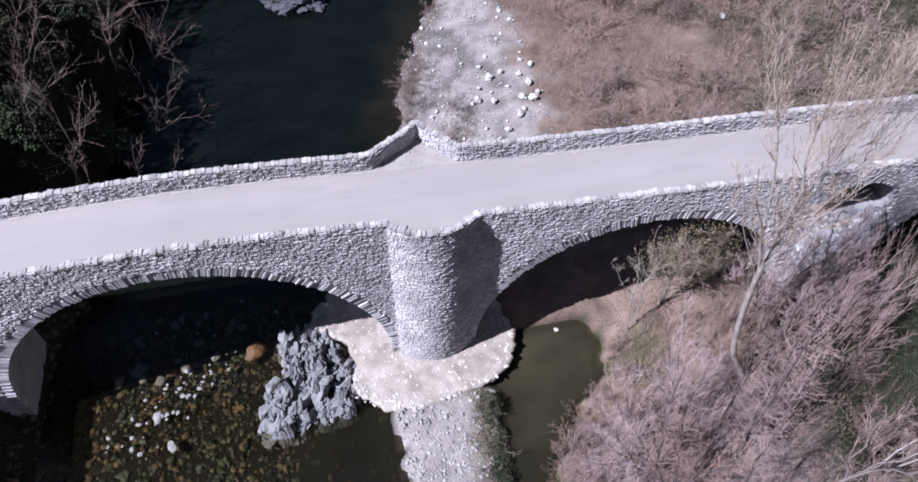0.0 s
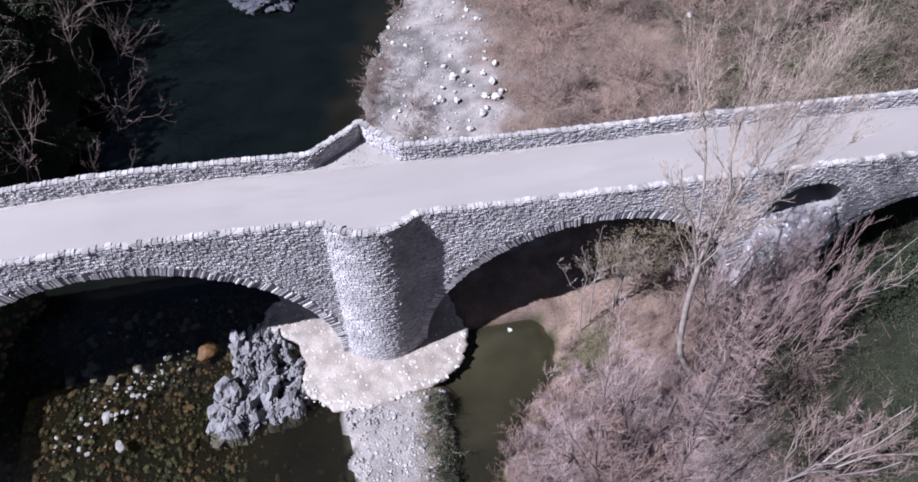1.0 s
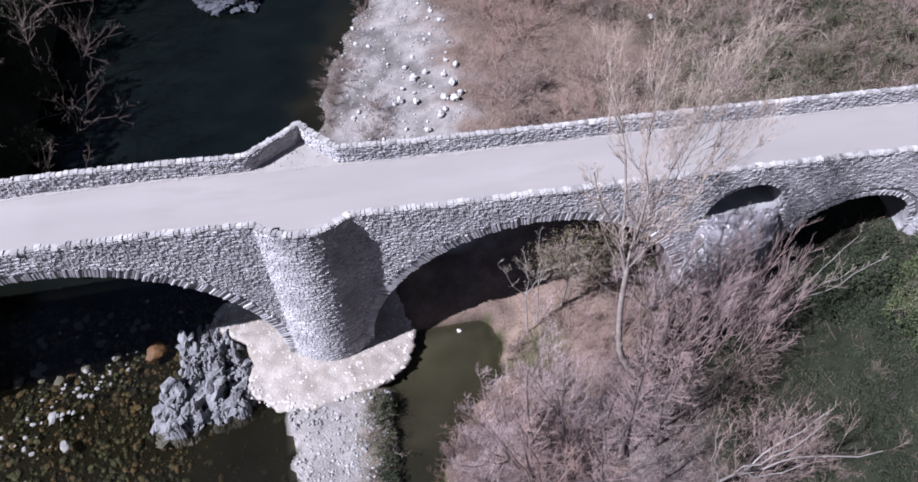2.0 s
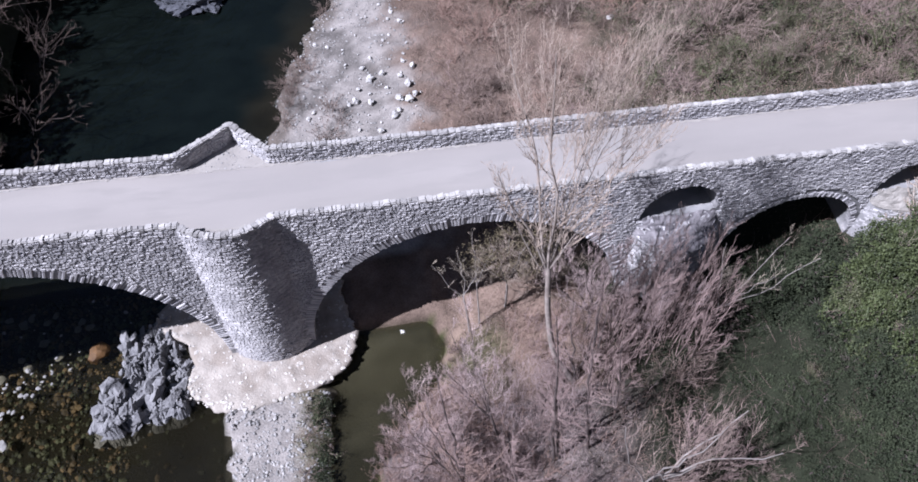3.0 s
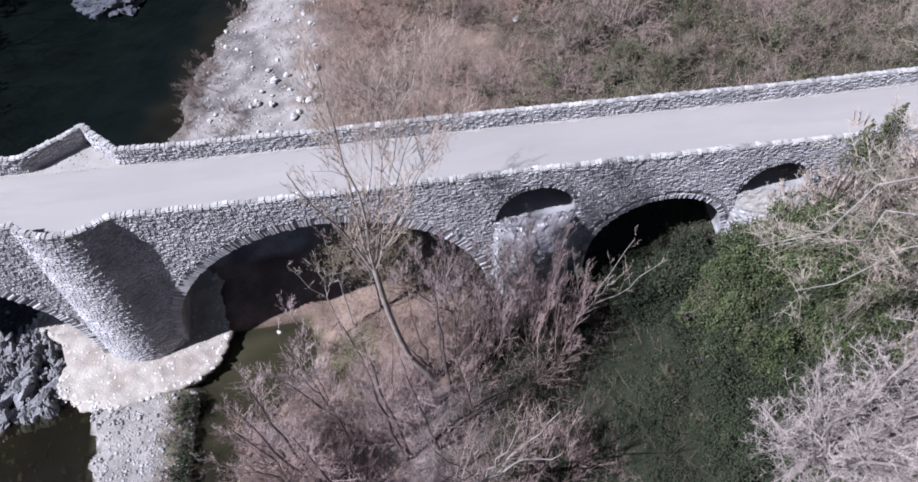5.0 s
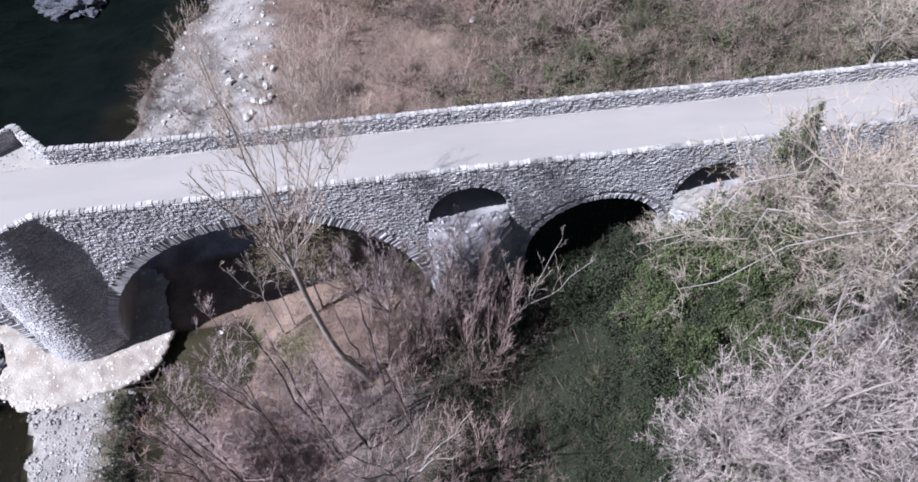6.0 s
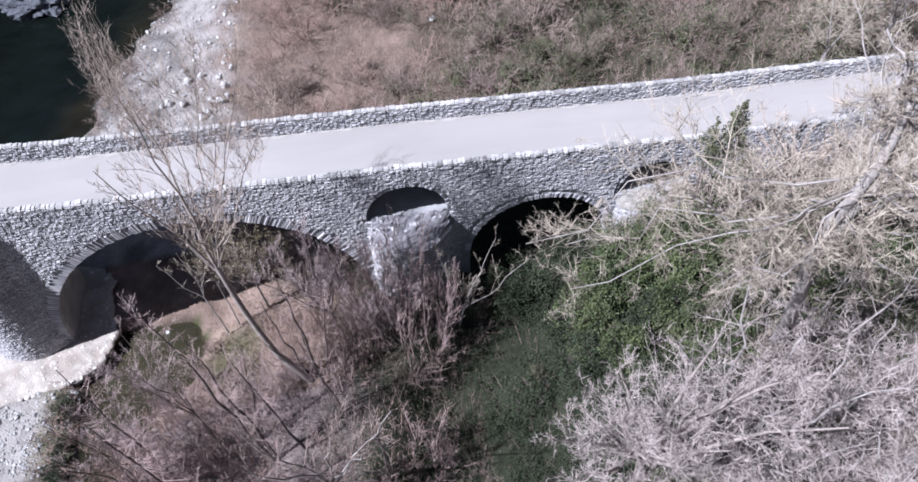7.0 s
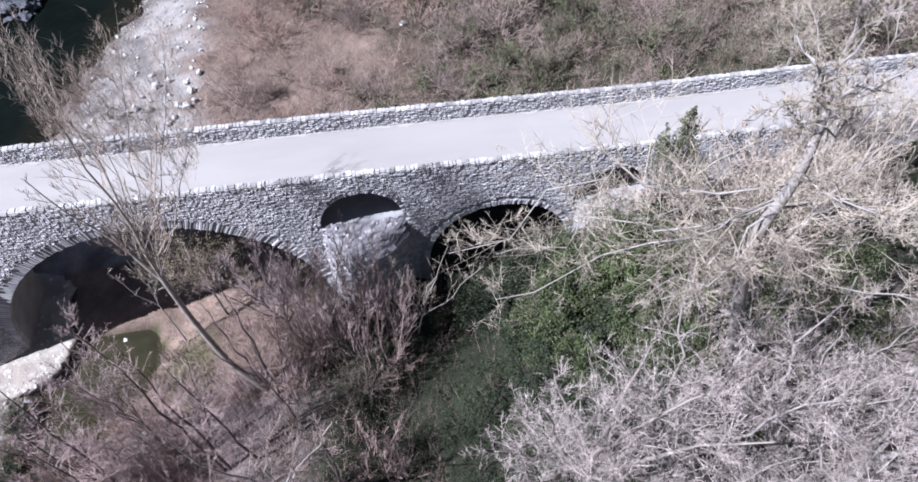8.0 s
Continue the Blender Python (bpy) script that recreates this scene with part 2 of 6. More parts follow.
def solid(x, z, ring=0.0):
    """Whether the bridge's side is masonry at x, z (outside the arch rings by ring)."""
    for cx, cz, r in ARCHES:
        if (x - cx) ** 2 + max(z - cz, 0) ** 2 < (r + ring) ** 2:
            return False
    for cx, cz, r in EYES:
        if z > cz - 0.25 and (x - cx) ** 2 + max(z - cz, 0) ** 2 < (r + 0.3 * ring) ** 2:
            return False
    return True

# ---- ground: one sheet from the river bed to the far slopes ----
BANK_EDGE = [(-80, -6), (6, -2.0), (17, -0.2), (23.4, 1.0), (31, 4.1), (60, 16), (120, 40)]
# left end of DOWN: unseen bank, its height set to shade the river's edge
DOWN = [(-400, 40), (-60, 8), (-34, 11.0), (-30, 9.2), (-26, 7.0), (-24.3, 5.0), (-23.0, 0.8), (-20.5, -0.75), (-8, -0.65), (-4, -0.4), (-2.2, 0.25), (2.0, 0.3), (3.2, -0.6), (7.8, -0.7), (9.2, 0.2), (12, 1.0), (16, 1.5), (22, 2.7), (23.6, 2.7), (25.4, 1.3), (26.8, 1.0), (28.2, 1.4), (30, 3.3), (36, 5.0), (48, 8.6), (70, 9.6), (150, 14), (400, 60)]
POOL_BANK = [(-14, 5.4), (-8, 4.4), (-6, 3.1), (-4.5, 1.7), (-3.2, 0.5), (-1.5, 0.0)]  # how far the bank closes in on the pool
# upper part of UP_LEFT is an unseen slope, raised to shade the upstream bank
UP_LEFT = [(-400, 150), (-90, 76), (-60, 44), (-42, 26), (-33, 16), (-27, 8.5), (-23, 3), (-20.5, 0.4), (-18, -1.6)]
UP_RIGHT = [(0, 0.1), (1.5, 0.35), (6, 0.9), (11, 1.35), (26, 2.7), (45, 4.6), (60, 7.0), (90, 11), (400, 70)]


def ground_h(x, y):
    nz = noise.fractal(Vector((x * 0.35, y * 0.35, 3.1)), 1.0, 2.0, 4)
    if y < -11:  # the banks wander downstream
        x += sstep(-11, -22, y) * (3.5 * noise.noise(Vector((0.7, y * 0.09, 4.0))) + 1.2 * noise.noise(Vector((x * 0.2, y * 0.25, 8.0))))
    xn = x + 0.7 * noise.noise(Vector((x * 0.25, y * 0.5, 12.0))) + 0.35 * noise.noise(Vector((x * 0.9, y * 1.3, 15.0))) if 5 < x < 14 else x
    d = lerp_table(DOWN, xn + lerp_table(POOL_BANK, y) * sstep(1.8, 4.0, xn))
    if -3.9 < x < 3.6:  # gravel spit below the apron
        d = max(d, -0.5 + 0.95 * sstep(3.1, 1.9, (0.75 + 0.25 * sstep(-3.0, -5.5, y)) * abs(x - 0.06 * y + 0.3 + 0.6 * nz + 0.45 * noise.noise(Vector((x * 0.8, y * 0.9, 71.0)))) + 0.3))
        d += 0.3 * sstep(-5.4, -3.3, y) * sstep(-2.3, -3.0, y) * sstep(-0.2, 0.2, d) - 0.5 * sstep(-2.9, -2.2, y)
    if 2.5 < x < 10:  # the bank closes the pool under the arch
        d += sstep(0.0, 1.3, y - 0.08 * nz) * sstep(10, 8.5, x) * 1.2
    xe = lerp_table(BANK_EDGE, y) + 0.9 * noise.noise(Vector((x * 0.3, y * 0.5, 6.0)))
    if x < -18:
        u = lerp_table(UP_LEFT, x) + 9 * noise.noise(Vector((x * 0.12, y * 0.14, 2.0))) * sstep(-27, -36, x)
    elif x < xe - 1.5:
        u = -1.6
    elif x < xe:
        u = -1.6 + 1.7 * sstep(xe - 1.5, xe, x)
    else:
        u = lerp_table(UP_RIGHT, x - min(xe, 6) * sstep(40, 10, x))
    h = d + (u - d) * sstep(3.5, 8.0, y)
    rough = 0.12 if h < 0.6 else 0.3
    return h + rough * nz


def soil(x, y, h):
    """Surface colour by what lies there."""
    nz = noise.fractal(Vector((x * 0.5, y * 0.5, 9.7)), 1.0, 2.0, 3)
    xe = lerp_table(BANK_EDGE, y)
    gravel, earth, pink, wet = (0.23, 0.213, 0.2), (0.163, 0.12, 0.095) if y > -6 else (0.135, 0.110, 0.103), (0.119, 0.088, 0.071), (0.009, 0.008, 0.0045)
    # dark is the left bank's soil with its deep shade put into the colour
    dark, green, gully_shade = (0.019, 0.021, 0.014), (0.029, 0.032, 0.019), (0.02, 0.023, 0.014)
    if y > 5:
        if x > xe - 0.4:
            k = sstep(7.6, 11.8, x + 2.6 * nz + 0.02 * (y - 15))
            c = [a + (b - a) * k for a, b in zip(gravel, pink)]
            k2 = sstep(18, 34, x + 8 * nz)
            wetedge = sstep(xe + 1.6, xe + 0.2, x + 0.9 * nz)
            c = [a + (b - a) * 0.75 * wetedge for a, b in zip(c, (0.0832, 0.0672, 0.0544))]
            c = [v * (1 - 0.5 * sstep(-0.05, 0.4, nz) * (1 - k)) * (1 + 0.7 * k * noise.noise(Vector((x * 0.16, y * 0.2, 31.0)))) for v in c]
            return [a + (b - a) * k2 * 0.8 for a, b in zip(c, green)]
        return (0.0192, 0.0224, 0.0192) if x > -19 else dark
    if x < -4.2 + 0.3 * nz:
        return wet if x > -21 else dark
    if h < -0.02 and x < 9.5:
        return (0.018, 0.018, 0.009)
    if x < 2.6:
        k = sstep(-0.1, 1.3, x + 0.9 * nz)
        return [a + (b - a) * k for a, b in zip(gravel, (0.128, 0.112, 0.08))]
    if h < 0.15:
        return (0.0384, 0.0416, 0.016)
    lawn = sstep(2.4, 0.8, math.hypot(x - 10.9, 0.8 * (y + 2.6)) + 0.8 * nz)
    earth = [a + (b - a) * lawn for a, b in zip(earth, (0.086, 0.078, 0.046))]
    earth = [v * (1 + 0.5 * nz) for v in earth]
    # soil darkens into the gully: its shade is put into this colour
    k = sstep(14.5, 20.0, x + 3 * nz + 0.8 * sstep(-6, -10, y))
    c = [a + (b - a) * k for a, b in zip(earth, gully_shade)]
    k = sstep(29.5, 33, x + 2 * nz) * sstep(-7, -10, y + 2 * nz)
    return [a + (b - a) * k for a, b in zip(c, (0.1344, 0.1152, 0.1024))]


UNSEEN_RISE = 0.85  # unseen slopes all round, added to keep low sky light out


def axis_steps(lo, hi, step, reach):
    a = list(np.arange(lo, hi + 1e-6, step))
    d = step
    left, right = [lo], [hi]
    while right[-1] < reach:
        d *= 1.5
        right.append(right[-1] + d)
        left.append(left[-1] - d)
    return left[:0:-1] + a + right[1:]


def build_ground():
    xs, ys = axis_steps(-36, 70, 0.5, 1600), axis_steps(-22, 42, 0.5, 1600)
    verts, cols = [], []
    for y in ys:
        for x in xs:
            cx, cy = max(-390, min(390, x)), max(-70, min(110, y))
            h = ground_h(cx, cy) + UNSEEN_RISE * (max(0, y - 60) + max(0, -38 - y) + max(0, x - 90)) ** 0.92
            verts.append((x, y, h))
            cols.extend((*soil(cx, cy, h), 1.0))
    w = len(xs)
    faces = [(j * w + i, j * w + i + 1, (j + 1) * w + i + 1, (j + 1) * w + i) for j in range(len(ys) - 1) for i in range(w - 1)]
    g = mesh_ob("ground", verts, faces, GROUND, smooth=True)
    layer = g.data.color_attributes.new("soil", "FLOAT_COLOR", "POINT")
    layer.data.foreach_set("color", np.array(cols, dtype=np.float32))
    return tagged(g, "dry winter valley floor of earth, gravel and river bed", "ground", kind="structure")


build_ground()

# ---- water: one level sheet, clear over the stony bed, murky in the pools, dark upstream ----


def water_look(x, y):
    """Murk colour and how much it hides the bed."""
    clear, brown, olive, deep = (0.0128, 0.0115, 0.0064, 0.1), (0.010, 0.0092, 0.006, 0.62), (0.034, 0.0315, 0.0185, 0.72), (0.0033, 0.005, 0.0044, 0.92)
    k = sstep(-9.5, -6.5, x) * sstep(-2.0, -3.6, y)
    c = [a + (b - a) * k for a, b in zip(clear, brown)]
    k = sstep(-0.5, 2.0, x) * sstep(6, 4, y)
    depth = -ground_h(x, y) if k > 0 else 1.0
    tone = 1.12 - 0.4 * sstep(-1.0, -5.5, y) + 0.25 * noise.noise(Vector((x * 0.5, y * 0.5, 61.0)))
    olive = [v * tone for v in olive[:3]] + [0.32 + 0.42 * sstep(0.1, 0.6, depth)]
    c = [a + (b - a) * k for a, b in zip(c, olive)]
    k = sstep(4.0, 9.0, y)
    shelf = 0.55 * sstep(3.6, 0.4, lerp_table(BANK_EDGE, y) - x + 1.4 * noise.noise(Vector((x * 0.4, y * 0.4, 2.0))))
    deep = [a + (b - a) * shelf for a, b in zip(deep, (0.017, 0.014, 0.008, 0.85))]
    return [a + (b - a) * k for a, b in zip(c, deep)]


def build_water():
    m = water_mat("river_water", (0.78, 0.76, 0.64), (0.05, 0.05, 0.03), 0.5)
    n, l = m.node_tree.nodes, m.node_tree.links
    at = n.new("ShaderNodeVertexColor")
    at.layer_name = "murk"
    df = next(x for x in n if x.type == "BSDF_DIFFUSE")
    mixn = next(x for x in n if x.type == "MIX")
    for s in (6, 7):
        sc = n.new("ShaderNodeMix")
        sc.data_type, sc.blend_type = "RGBA", "MULTIPLY"
        sc.inputs[0].default_value = 1.0
        l.new(at.outputs[0], sc.inputs[6])
        v = 0.35 if s == 6 else 1.65
        sc.inputs[7].default_value = (v, v, v, 1)
        l.new(sc.outputs[2], mixn.inputs[s])
    first = next(x for x in n if x.type == "MIX_SHADER" and any(k.from_node == df for k in m.node_tree.links if k.to_node == x))
    l.new(at.outputs[1], first.inputs[0])
    xs, ys = list(np.arange(-70, -3.9, 1.0)) + list(np.arange(-3.5, 24.1, 0.5)), list(np.arange(-60, -13.9, 1.0)) + list(np.arange(-13.5, 6.1, 0.5)) + list(np.arange(7, 90.1, 1.0))
    verts = [(x, y, 0.0) for y in ys for x in xs]
    w = len(xs)
    faces = [(j * w + i, j * w + i + 1, (j + 1) * w + i + 1, (j + 1) * w + i) for j in range(len(ys) - 1) for i in range(w - 1)]
    ob = mesh_ob("river_water", verts, faces, m, smooth=True)
    layer = ob.data.color_attributes.new("murk", "FLOAT_COLOR", "POINT")
    layer.data.foreach_set("color", np.array([c for v in verts for c in water_look(v[0], v[1])], dtype=np.float32))
    tagged(ob, "clear shallow river, olive in the pools, dark upstream", "water", kind="structure")


build_water()

ICO_V, ICO_F = [], []


def ico():
    bm = bmesh.new()
    bmesh.ops.create_icosphere(bm, subdivisions=1, radius=1.0)
    ICO_V.extend([v.co.copy() for v in bm.verts])
    bm.verts.index_update()
    ICO_F.extend([tuple(v.index for v in f.verts) for f in bm.faces])
    bm.free()


ico()


def pebble(soup, rng, x, y, z, r, flat=0.6):
    rot = Euler((rng.uniform(-0.3, 0.3), rng.uniform(-0.3, 0.3), rng.uniform(0, 6.3))).to_matrix()
    sx, sy = rng.uniform(0.8, 1.35), rng.uniform(0.7, 1.1)
    vs = [rot @ Vector((v.x * r * sx, v.y * r * sy, v.z * r * flat)) * rng.uniform(0.82, 1.15) + Vector((x, y, z)) for v in ICO_V]
    soup.add(vs, ICO_F)


# ---- the stone bridge ----
bridge = empty("stone_bridge", "old grey limestone arch bridge with low parapets and rounded piers", "bridge")
ARC_X, ARC_R, ARC_Y = -0.4, 2.95, 2.12  # plan of the rounded refuge and cutwater
ARC_A = math.acos(ARC_Y / ARC_R)


def arc_steps(a, b, n):
    return [a + (b - a) * i / n for i in range(n + 1)]


def build_body():
    s = Soup()
    y0, y1 = 0.07, WIDTH - 0.05

    def strip(xs, lo, hi, caps=True):
        for a, b in zip(xs, xs[1:]):
            if b - a < 1e-4:
                continue
            la, lb, ha, hb = lo(a), lo(b), hi(a), hi(b)
            q = [(a, y0, la), (b, y0, lb), (b, y0, hb), (a, y0, ha), (a, y1, la), (b, y1, lb), (b, y1, hb), (a, y1, ha)]
            s.add(q, [(0, 1, 2, 3), (5, 4, 7, 6), (4, 5, 1, 0), (3, 2, 6, 7)])
        for x in (xs[0], xs[-1]):
            q = [(x, y0, lo(x)), (x, y1, lo(x)), (x, y1, hi(x)), (x, y0, hi(x))]
            s.add(q, [(0, 1, 2, 3)])

    def ring(c, z, r):
        f = lambda x: z + math.sqrt(max(0.0, r * r - (x - c) ** 2))
        return [c - r * math.cos(t) for t in arc_steps(0, math.pi, 64)], f

    low = lambda x: -2.0
    edges = [X0]
    for c, z, r in ARCHES:
        edges += [c - r, c + r]
    edges.append(X1)
    for a, b in zip(edges[::2], edges[1::2]):
        inside = [e for e in EYES if a < e[0] < b]
        if not inside:
            strip(list(np.linspace(a, b, max(2, int((b - a) / 1.5)))), low, road_z)
        for c, z, r in inside:
            strip([a, c - r], low, road_z)
            strip([c - r, c + r], low, lambda x: z - 0.25)
            xs, f = ring(c, z, r)
            strip(xs, f, road_z)
            strip(list(np.linspace(c + r, b, 12)), low, road_z)
    for c, z, r in ARCHES:
        xs, f = ring(c, z, r)
        strip(xs, f, road_z)
    return s.ob("masonry_core", MORTAR, bridge)


build_body()

# paths in plan: (x, y) outer edge, with outward normal
def near_path():
    pts = [(x, 0.0, 0.0, -1.0) for x in np.linspace(X0, ARC_X - ARC_R * math.sin(ARC_A), 120)]
    for a in arc_steps(-ARC_A, ARC_A, 30)[1:-1]:
        pts.append((ARC_X + ARC_R * math.sin(a), ARC_Y - ARC_R * math.cos(a), math.sin(a), -math.cos(a)))
    pts += [(x, 0.0, 0.0, -1.0) for x in np.linspace(ARC_X + ARC_R * math.sin(ARC_A), X1, 170)]
    return pts


REF = [(-2.75, WIDTH), (-0.15, 6.25), (1.6, WIDTH)]


def line_path(points, step=0.5):
    """Resampled plan line with left-hand normals, normals mitred at the bends."""
    pts = []
    for (ax, ay), (bx, by) in zip(points, points[1:]):
        n = max(1, int(math.hypot(bx - ax, by - ay) / step))
        for i in range(n):
            pts.append((ax + (bx - ax) * i / n, ay + (by - ay) * i / n))
    pts.append(points[-1])
    out = []
    for i, p in enumerate(pts):
        a, b = pts[max(i - 1, 0)], pts[min(i + 1, len(pts) - 1)]
        d = Vector((b[0] - a[0], b[1] - a[1])).normalized()
        out.append((p[0], p[1], -d.y, d.x))
    return out


def far_path():
    return line_path([(X0, WIDTH)] + REF + [(X1, WIDTH)])


def sweep_wall(name, path, lo, hi, parent):
    """The parapet's core along an outer plan line, PAR_T thick to the inner side."""
    s = Soup()
    prev = None
    for x, y, nx, ny in path:
        o, i = (x - nx * 0.05, y - ny * 0.05), (x - nx * (PAR_T - 0.04), y - ny * (PAR_T - 0.04))
        cur = [(*o, lo(x)), (*o, hi(x)), (*i, hi(x)), (*i, lo(x))]
        if prev:
            s.add(prev + cur, [(0, 1, 5, 4), (1, 2, 6, 5), (2, 3, 7, 6)])
        prev = cur
    return s.ob(name, MORTAR, parent)


near_par = sweep_wall("parapet", near_path(), lambda x: road_z(x) - 0.3, lambda x: top_z(x) - 0.045, bridge)
far_par = sweep_wall("parapet", far_path(), lambda x: road_z(x) - 0.3, lambda x: top_z(x) - 0.045, bridge)


def prism(name, plan, z0, ztop, material, parent):
    n = len(plan)
    v = [(x, y, z0) for x, y in plan] + [(x, y, ztop(x)) for x, y in plan]
    f = [tuple(range(n, 2 * n))] + [(i, (i + 1) % n, n + (i + 1) % n, n + i) for i in range(n)]
    return mesh_ob(name, v, f, material, parent)


arc_plan = [(ARC_X + (ARC_R - 0.06) * math.sin(a), ARC_Y - (ARC_R - 0.06) * math.cos(a)) for a in arc_steps(-ARC_A, ARC_A, 24)]
cutwater = prism("cutwater", [(-2.45, 0.3)] + arc_plan + [(1.65, 0.3)], -1.0, lambda x: road_z(x), MORTAR, bridge)
prism("cutwater", [(REF[0][0], WIDTH - 0.1), (REF[2][0], WIDTH - 0.1), (-0.15, 6.2)], -1.0, lambda x: road_z(x), MORTAR, bridge)


def build_road():
    s = Soup()
    xs = list(np.arange(X0, X1 + 0.1, 0.5))
    for x in xs:
        for k in range(9):
            y = 0.36 + (WIDTH - 0.72) * k / 8
            edge = abs(k - 4) / 4
            s.v.append((x, y, road_z(x) + 0.05 - 0.05 * edge**2 + 0.012 * noise.noise(Vector((x * 0.4, y * 0.9, 0)))))
    s.f = [(j * 9 + i, (j + 1) * 9 + i, (j + 1) * 9 + i + 1, j * 9 + i + 1) for j in range(len(xs) - 1) for i in range(8)]
    s.ob("road_surface", ROAD, bridge, "pale worn road surface, slightly cambered", smooth=True)
    for name, y0, side in (("grit_strip", WIDTH - PAR_T + 0.02, -1), ("grit_strip", PAR_T - 0.02, 1)):
        g = Soup()
        steps = list(np.arange(-28, 60, 0.12))
        for x in steps:
            w = 0.15 + 0.16 * noise.noise(Vector((x * 0.35, side, 0))) + 0.12 * noise.noise(Vector((x * 1.7, side, 4))) + 0.1 * noise.noise(Vector((x * 5.3, side, 9)))
            g.v += [(x, y0, road_z(x) + 0.03), (x, y0 + side * max(0.03, w), road_z(x) + 0.022)]
        g.f = [(2 * i, 2 * i + 2, 2 * i + 3, 2 * i + 1) for i in range(len(steps) - 1)]
        g.ob(name, GRIT, bridge, "pale grit washed along the parapet foot")
    far = [(REF[0][0] + 0.1, WIDTH - 0.5), (REF[2][0] - 0.1, WIDTH - 0.5), (REF[2][0] - 0.1, WIDTH - 0.1), (-0.15, 6.1), (REF[0][0] + 0.1, WIDTH - 0.1)]
    prism("refuge_floor", far, road_z(0) - 0.2, lambda x: road_z(x) + 0.012, GRIT, bridge)
    near = [(x, y + 0.2) for x, y in arc_plan]
    prism("refuge_floor", near + [(1.5, 0.5), (-2.3, 0.5)], road_z(0) - 0.2, lambda x: road_z(x) + 0.012, ROAD, bridge)


build_road()


def refuge_grit():
    """Gravel and washed-in stones on the floor of the pointed refuge."""
    rng = random.Random(9)
    s = Soup()
    while len(s.f) < 20 * 120:
        x, y = rng.uniform(-2.4, 1.3), rng.uniform(WIDTH - 0.45, 6.0)
        if y > WIDTH + 1.5 * (1 - abs(x + 0.2) / (2.3 if x < -0.2 else 1.6)):
            continue
        pebble(s, rng, x, y, road_z(x) + 0.012, 0.02 + 0.07 * rng.random() ** 3, 0.6)
    tagged(s.ob("loose_grit", GRAVEL, bridge, "loose gravel in the refuge"), kind="stuff")


refuge_grit()


def block(rng, length, height, depth, bevel=0.014, jit=0.01):
    """A rough facing stone: x along, z up, front at -y. Ten faces or so."""
    b = bevel * rng.uniform(0.7, 1.6)
    hx, hz = length / 2, height / 2
    j = lambda: rng.uniform(-jit, jit)
    back = [(-hx, depth * 0.5, -hz), (hx, depth * 0.5, -hz), (hx, depth * 0.5, hz), (-hx, depth * 0.5, hz)]
    front = [(-hx + b + j(), j(), -hz + b + j()), (hx - b + j(), j(), -hz + b + j()), (hx - b + j(), j(), hz - b + j()), (-hx + b + j(), j(), hz - b + j())]
    f = [(i, (i + 1) % 4, 4 + (i + 1) % 4, 4 + i) for i in range(4)] + [(4, 5, 6, 7)]
    return back + front, f


def facing(path, zlo, zhi, keep, rng, course=(0.085, 0.145), length=(0.10, 0.26), proud=0.045):
    """Courses of facing stones laid along a plan line: yields (matrix, verts, faces, x, z)."""
    seg = [0.0]
    for a, b in zip(path, path[1:]):
        seg.append(seg[-1] + math.hypot(b[0] - a[0], b[1] - a[1]))
    total = seg[-1]
    cols = [np.array([p[k] for p in path]) for k in range(4)]
    at = lambda s: [float(np.interp(s, seg, c)) for c in cols]
    drop = 0.0
    deepest = max(zhi(p[0]) - zlo for p in path)
    while drop < deepest:
        h = rng.uniform(*course)
        s = rng.uniform(0, 0.3)
        while s < total:
            ln = rng.uniform(*length)
            x, y, nx, ny = at(s + ln / 2)
            z = zhi(x) - drop - h / 2
            if z > zlo and keep(x, z, ln, h):
                n = Vector((nx, ny, 0)).normalized()
                t = Vector((-n.y, n.x, 0))
                out = rng.uniform(0, proud) - 0.02
                rot = Matrix((( t.x, -n.x, 0), (t.y, -n.y, 0), (0, 0, 1))).to_4x4()
                tilt = Euler((rng.uniform(-0.15, 0.08), rng.uniform(-0.06, 0.06), rng.uniform(-0.11, 0.11))).to_matrix().to_4x4()
                m = Matrix.Translation((x + n.x * out, y + n.y * out, z)) @ rot @ tilt
                v, f = block(rng, ln - 0.006, h - 0.006, 0.2)
                yield m, v, f, x, z
            s += ln
        drop += h


def ground_stop(x):
    return 0.3 if x < 3 else max(0.5, lerp_table(DOWN, x) - 0.5)


def near_keep(x, z, ln, h):
    if z < ground_stop(x) or x < -24 or x > 52:
        return False
    if ARC_X - 2.1 < x < ARC_X + 2.1:
        return True
    return all(solid(x + dx, z + dz, 0.5) for dx in (-ln * 0.45, ln * 0.45) for dz in (-h * 0.45, h * 0.45))


